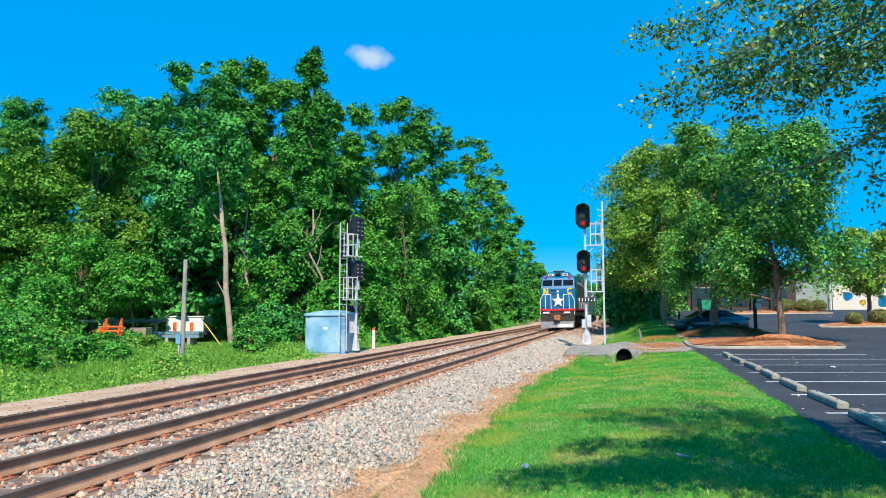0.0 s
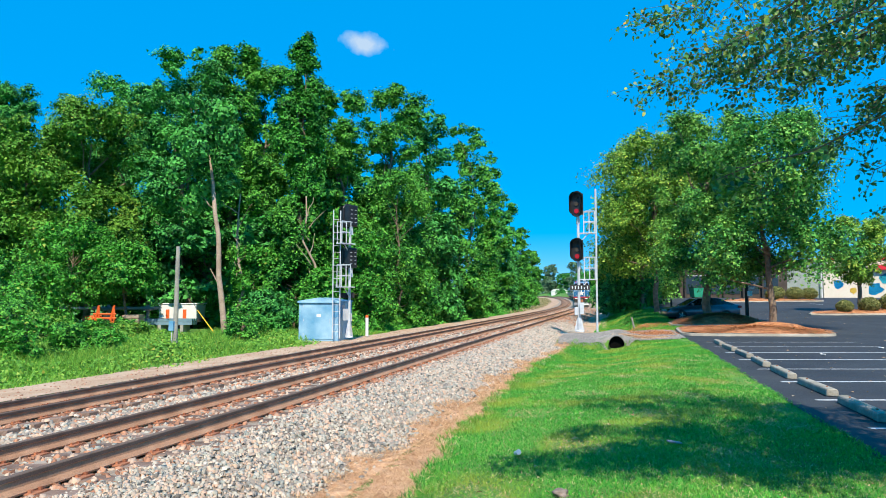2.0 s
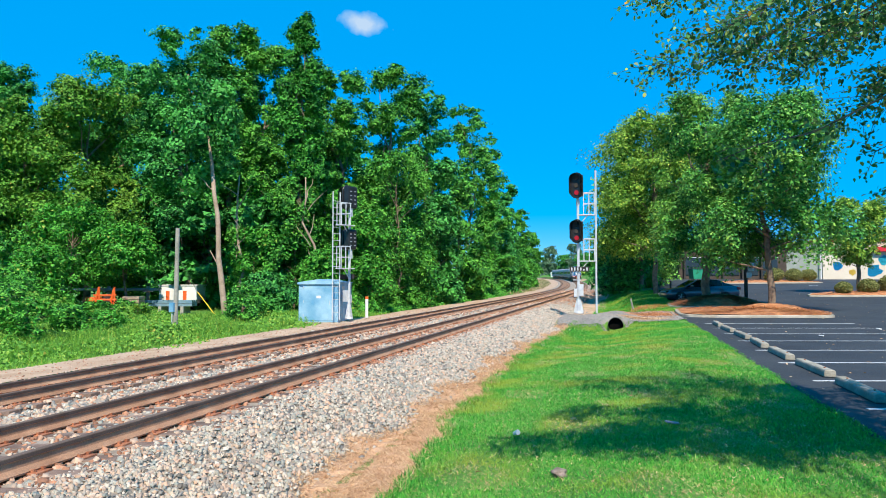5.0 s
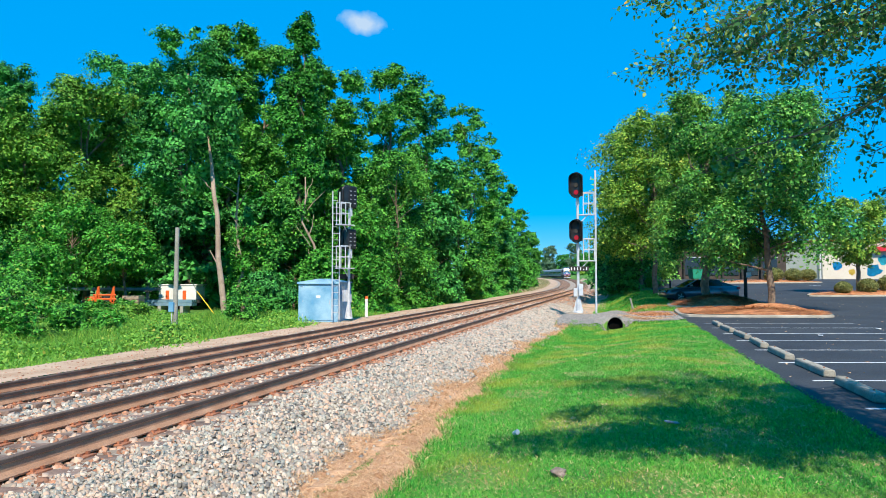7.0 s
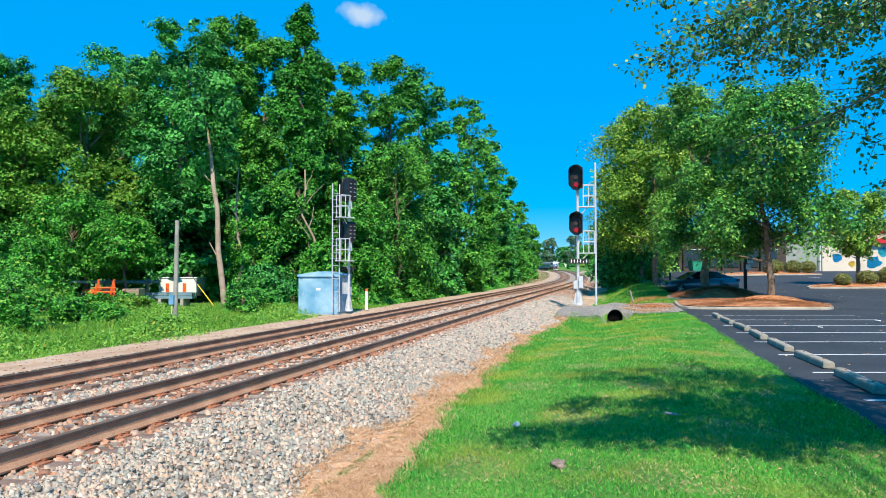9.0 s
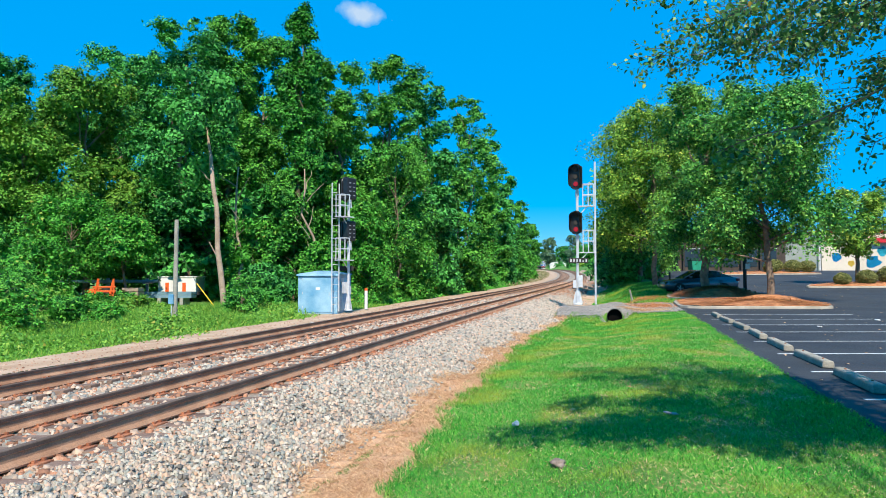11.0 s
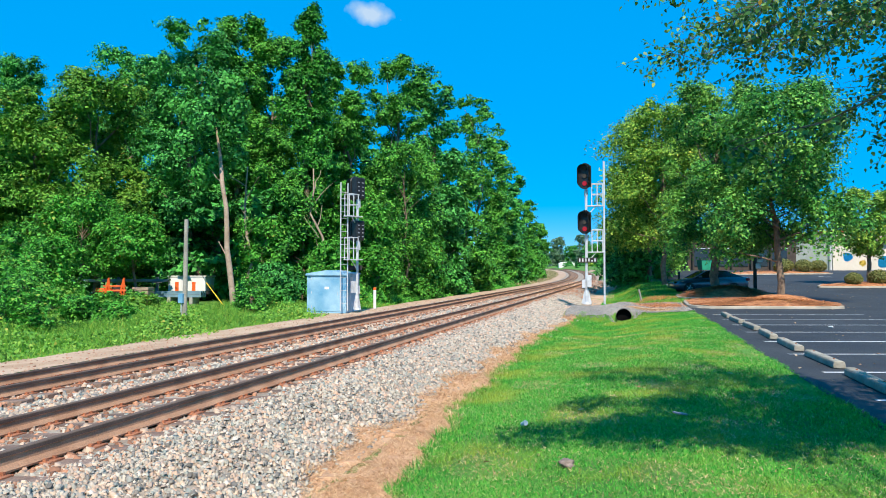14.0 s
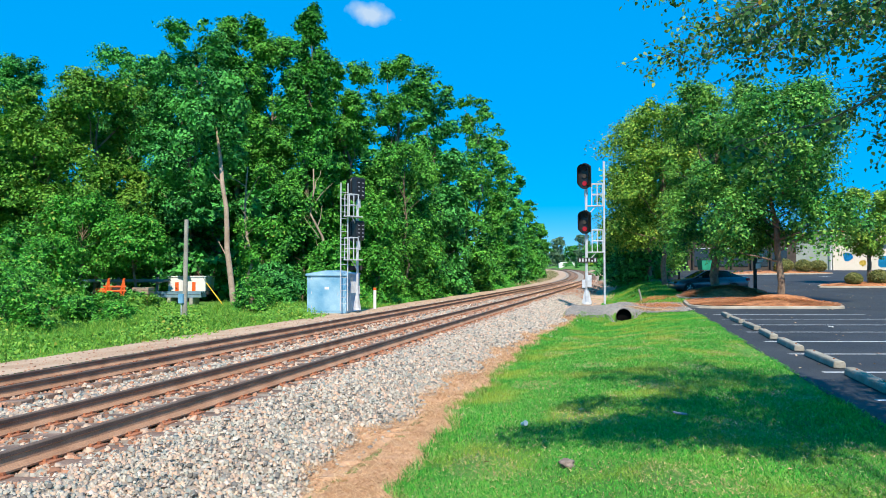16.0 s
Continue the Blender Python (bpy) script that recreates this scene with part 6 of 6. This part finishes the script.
def locomotive():
    t = thing("locomotive", label="blue passenger locomotive with a white star on its nose", category="locomotive")
    N = -8.9
    part("frame", block(-1.5, N + 0.5, 1.05, 1.5, 8.7, 1.5, bevel=0.03), M_DARK, t)
    part("deck", block(-1.55, N + 0.05, 1.5, 1.55, 8.8, 1.66, bevel=0.02), M_LOCORED, t, "red edge stripe")
    # cab with a raked upper half, full-width nose
    bm = bmesh.new()
    prof = [(N + 1.0, 1.66), (N + 0.95, 3.35), (N + 1.35, 4.25), (N + 1.7, 4.45), (N + 4.3, 4.45), (N + 4.3, 1.66)]
    rows = []
    for x in (-1.55, -1.5, 1.5, 1.55):
        dz = 0.0 if abs(x) < 1.52 else -0.06
        rows.append([bm.verts.new((x if z < 3.4 else x * 0.95, y + (0.05 if dz else 0), z + (dz if z > 4 else 0))) for y, z in prof])
    for a, b in zip(rows, rows[1:]):
        for i in range(len(prof)):
            bm.faces.new((a[i], a[(i + 1) % len(prof)], b[(i + 1) % len(prof)], b[i]))
    bm.faces.new(rows[0])
    bm.faces.new(rows[-1][::-1])
    bmesh.ops.recalc_face_normals(bm, faces=bm.faces)
    cab = part("cab", bm, M_LOCO, t)
    part("roof_box", extrude_profile(bmesh.new(), [(-1.15, 4.42), (1.15, 4.42), (0.95, 4.78), (-0.95, 4.78)], N + 1.75, N + 4.3), M_LOCO, t)
    part("air_conditioner", block(-0.5, N + 2.0, 4.78, 0.5, N + 3.4, 4.92, bevel=0.04), M_DARK, t)
    yf = N + 0.93

    def tilt(z):
        return yf + max(0, z - 3.35) * 0.444

    for x0, x1 in ((-1.38, -0.5), (-0.36, 0.36), (0.5, 1.38)):
        bm = bmesh.new()
        vs = [bm.verts.new(v) for v in ((x0, tilt(3.62) - 0.02, 3.62), (x1, tilt(3.62) - 0.02, 3.62), (x1 * 0.97, tilt(4.1) - 0.02, 4.1), (x0 * 0.97, tilt(4.1) - 0.02, 4.1))]
        bm.faces.new(vs)
        bmesh.ops.solidify(bm, geom=bm.faces[:], thickness=0.03)
        part("windscreen", bm, M_GLASS, t)
    for x in (-0.62, 0.62):
        part("number_board", block(x - 0.26, N + 1.55, 4.44, x + 0.26, N + 1.78, 4.64, bevel=0.01), M_WHITE, t, "white number board with plain bars")
        for j in range(4):
            part("digit_bar", block(x - 0.2 + j * 0.11, N + 1.538, 4.48, x - 0.13 + j * 0.11, N + 1.549, 4.6), M_DARK, t)
    for x in (-1.05, 1.05):
        part("class_light", bar((x, N + 1.3, 4.36), (x, N + 1.24, 4.36), 0.12, None, 12), M_LOCORED, t, "red class light")
    part("headlight_box", block(-0.22, N + 1.5, 4.5, 0.22, N + 1.8, 4.76, bevel=0.02), M_DARK, t)
    for x in (-0.09, 0.09):
        part("headlight", bar((x, N + 1.49, 4.63), (x, N + 1.46, 4.63), 0.075, None, 12), M_GLASS, t)
    for z in (2.85, 3.12):
        part("nose_lamp", bar((0.0, N + 0.96, z), (0.0, N + 0.9, z), 0.09, None, 12), M_WHITE, t, "pale nose lamp")
    # nose star and letters
    bm = bmesh.new()
    vs = []
    for i in range(10):
        a, rr = math.pi / 2 + i * math.pi / 5, 0.60 if i % 2 == 0 else 0.24
        vs.append(bm.verts.new((rr * math.cos(a), N + 0.90, 2.32 + rr * math.sin(a))))
    bm.faces.new(vs)
    ex = bmesh.ops.extrude_face_region(bm, geom=bm.faces[:])
    bmesh.ops.translate(bm, verts=[v for v in ex["geom"] if isinstance(v, bmesh.types.BMVert)], vec=(0, 0.05, 0))
    bmesh.ops.recalc_face_normals(bm, faces=bm.faces)
    part("star", bm, M_WHITE, t, "white painted star")
    y0, y1 = N + 0.92, N + 0.955
    bm = bmesh.new()
    box(bm, -1.3, y0, 2.88, -1.18, y1, 3.4)
    box(bm, -0.98, y0, 2.88, -0.86, y1, 3.4)
    v = [bm.verts.new(p) for p in ((-1.3, y0 - 0.004, 3.4), (-1.14, y0 - 0.004, 3.4), (-0.86, y0 - 0.004, 2.88), (-1.02, y0 - 0.004, 2.88))]
    bm.faces.new(v)
    part("letter_n", bm, M_YELLOW, t, "yellow letter N")
    bm = bmesh.new()
    for i in range(12):
        a = radians(45 + i * 22.5)
        b = radians(45 + (i + 1) * 22.5)
        q = [(1.07 + rr * math.cos(x), y0, 3.14 + rr * 1.05 * math.sin(x)) for rr, x in ((0.14, a), (0.26, a), (0.26, b), (0.14, b))]
        bm.faces.new([bm.verts.new(p) for p in q])
    bmesh.ops.remove_doubles(bm, verts=bm.verts[:], dist=0.001)
    bmesh.ops.solidify(bm, geom=bm.faces[:], thickness=0.03)
    part("letter_c", bm, M_YELLOW, t, "yellow letter C")
    for x0, x1, z in ((-0.62, -0.2, 3.15), (-0.62, -0.2, 2.85)):
        part("nose_grille", block(x0, N + 0.93, z, x1, N + 0.955, z + 0.1), M_DARK, t)
    # pilot, plough, coupler, lamps
    part("pilot", block(-1.5, N + 0.1, 0.45, 1.5, N + 0.5, 1.5, bevel=0.04), M_DARK, t)
    bm = extrude_profile(bmesh.new(), [(-1.45, 0.12), (1.45, 0.12), (1.45, 0.62), (-1.45, 0.62)], N - 0.02, N + 0.1)
    part("plough", bm, M_GREY, t, "grey snow plough")
    part("step_plate", block(0.0, N - 0.06, 0.14, 1.3, N - 0.02, 0.42), M_WHITE, t, "white patch on the plough")
    part("coupler", block(-0.28, N - 0.35, 0.7, 0.28, N + 0.15, 1.15, bevel=0.08), M_RUST, t, "rusty coupler")
    for x in (-1.0, 0.85):
        part("ditch_light", block(x - 0.28, N + 0.0, 1.28, x + 0.28, N + 0.1, 1.42, bevel=0.02), M_WHITE, t, "white ditch lamp bracket")
        part("marker_light", block(x + (0.2 if x < 0 else -0.38), N - 0.02, 1.2, x + (0.4 if x < 0 else -0.18), N + 0.1, 1.3, bevel=0.02), M_LOCORED, t, "red marker lamp")
    for sx in (-1, 1):
        for p, q in (((1.5, 1.2), (1.5, 2.4)), ((1.5, 2.4), (1.25, 2.85)), ((1.25, 2.85), (0.55, 2.85)), ((0.55, 2.85), (0.55, 1.66)), ((1.05, 2.85), (1.05, 1.66))):
            part("handrail", bar((sx * p[0], N + 0.12, p[1]), (sx * q[0], N + 0.12, q[1]), 0.03, None, 6), M_WHITE, t)
        part("side_window", block(sx * 1.5 - 0.02 + sx * 0.0, N + 2.0, 3.3, sx * 1.5 + 0.02, N + 3.2, 3.9, bevel=0.01), M_GLASS, t)
        part("side_handrail", bar((sx * 1.5, N + 4.4, 2.6), (sx * 1.5, 8.4, 2.6), 0.025, None, 6), M_WHITE, t)
        for k in range(6):
            part("handrail_post", bar((sx * 1.5, N + 4.4 + k * 2.6, 1.66), (sx * 1.5, N + 4.4 + k * 2.6, 2.6), 0.02, None, 5), M_WHITE, t)
        for k in range(7):
            part("side_grille", block(sx * 1.31 - 0.03, N + 5.0 + k * 1.8, 2.6, sx * 1.31 + 0.03, N + 6.4 + k * 1.8, 3.9, bevel=0.01), M_DARK, t)
    part("engine_hood", section(bmesh.new(), [(1.3, 1.66), (1.3, 4.1), (0.9, 4.4)], N + 4.3, 8.6), M_GREY, t, "grey and blue engine hood")
    for k in range(3):
        part("roof_fan", bar((0, 0.5 + k * 2.3, 4.4), (0, 0.5 + k * 2.3, 4.6), 0.75, None, 18), M_DARK, t)
    part("fuel_tank", block(-1.3, -2.6, 0.4, 1.3, 2.6, 1.1, bevel=0.12), M_DARK, t)
    bogie(t, -5.6)
    bogie(t, 5.6)
    return t


def coach():
    t = thing("passenger_coach", label="silver and blue passenger coach of a moving train", category="railway coach", group="train coaches")
    part("body", section(bmesh.new(), [(1.45, 0.95), (1.52, 1.1), (1.52, 3.3), (1.42, 3.75), (1.1, 4.05), (0.5, 4.2)], -12.7, 12.7), M_STEEL, t)
    part("roof", section(bmesh.new(), [(1.47, 3.62), (1.43, 3.78), (1.11, 4.08), (0.5, 4.23)], -12.75, 12.75), M_GREY, t, "grey roof")
    for sx in (-1, 1):
        part("stripe", block(sx * 1.53 - 0.012, -12.6, 1.35, sx * 1.53 + 0.012, 12.6, 1.95), M_LOCO, t, "blue side stripe")
        for k in range(12):
            part("window", block(sx * 1.53 - 0.016, -10.7 + k * 1.8, 2.2, sx * 1.53 + 0.016, -9.4 + k * 1.8, 2.95, bevel=0.01), M_GLASS, t)
        for yy in (-11.9, 11.2):
            part("door", block(sx * 1.53 - 0.014, yy, 1.1, sx * 1.53 + 0.014, yy + 0.75, 3.1, bevel=0.01), M_GREY, t)
    for sy in (-1, 1):
        part("gangway", block(-0.6, sy * 12.95 - 0.25, 1.1, 0.6, sy * 12.95 + 0.25, 3.4, bevel=0.05), M_RUBBER, t)
    part("underframe", block(-1.2, -6.5, 0.45, 1.2, 6.5, 0.98, bevel=0.05), M_DARK, t)
    bogie(t, -9.2)
    bogie(t, 9.2)
    return t


loco = locomotive()
for piece in loco.children_recursive:
    piece.data.transform(Matrix.Diagonal((0.93, 1, 1, 1)))
first = coach()
coaches = [first] + [copy_thing(first, pose(0, 0, 0)) for _ in range(4)]
NOSE, SPEED = 59.0, 35.2


def motions():
    """The train draws away along the curve at an even speed."""
    times = [0.5 * i for i in range(33)]
    walk(loco, [(t, on_track(NOSE + 8.9 + SPEED * t)) for t in times])
    for i, c in enumerate(coaches):
        walk(c, [(t, on_track(NOSE + 18.2 + 13.2 + 26.5 * i + SPEED * t)) for t in times])


motions()
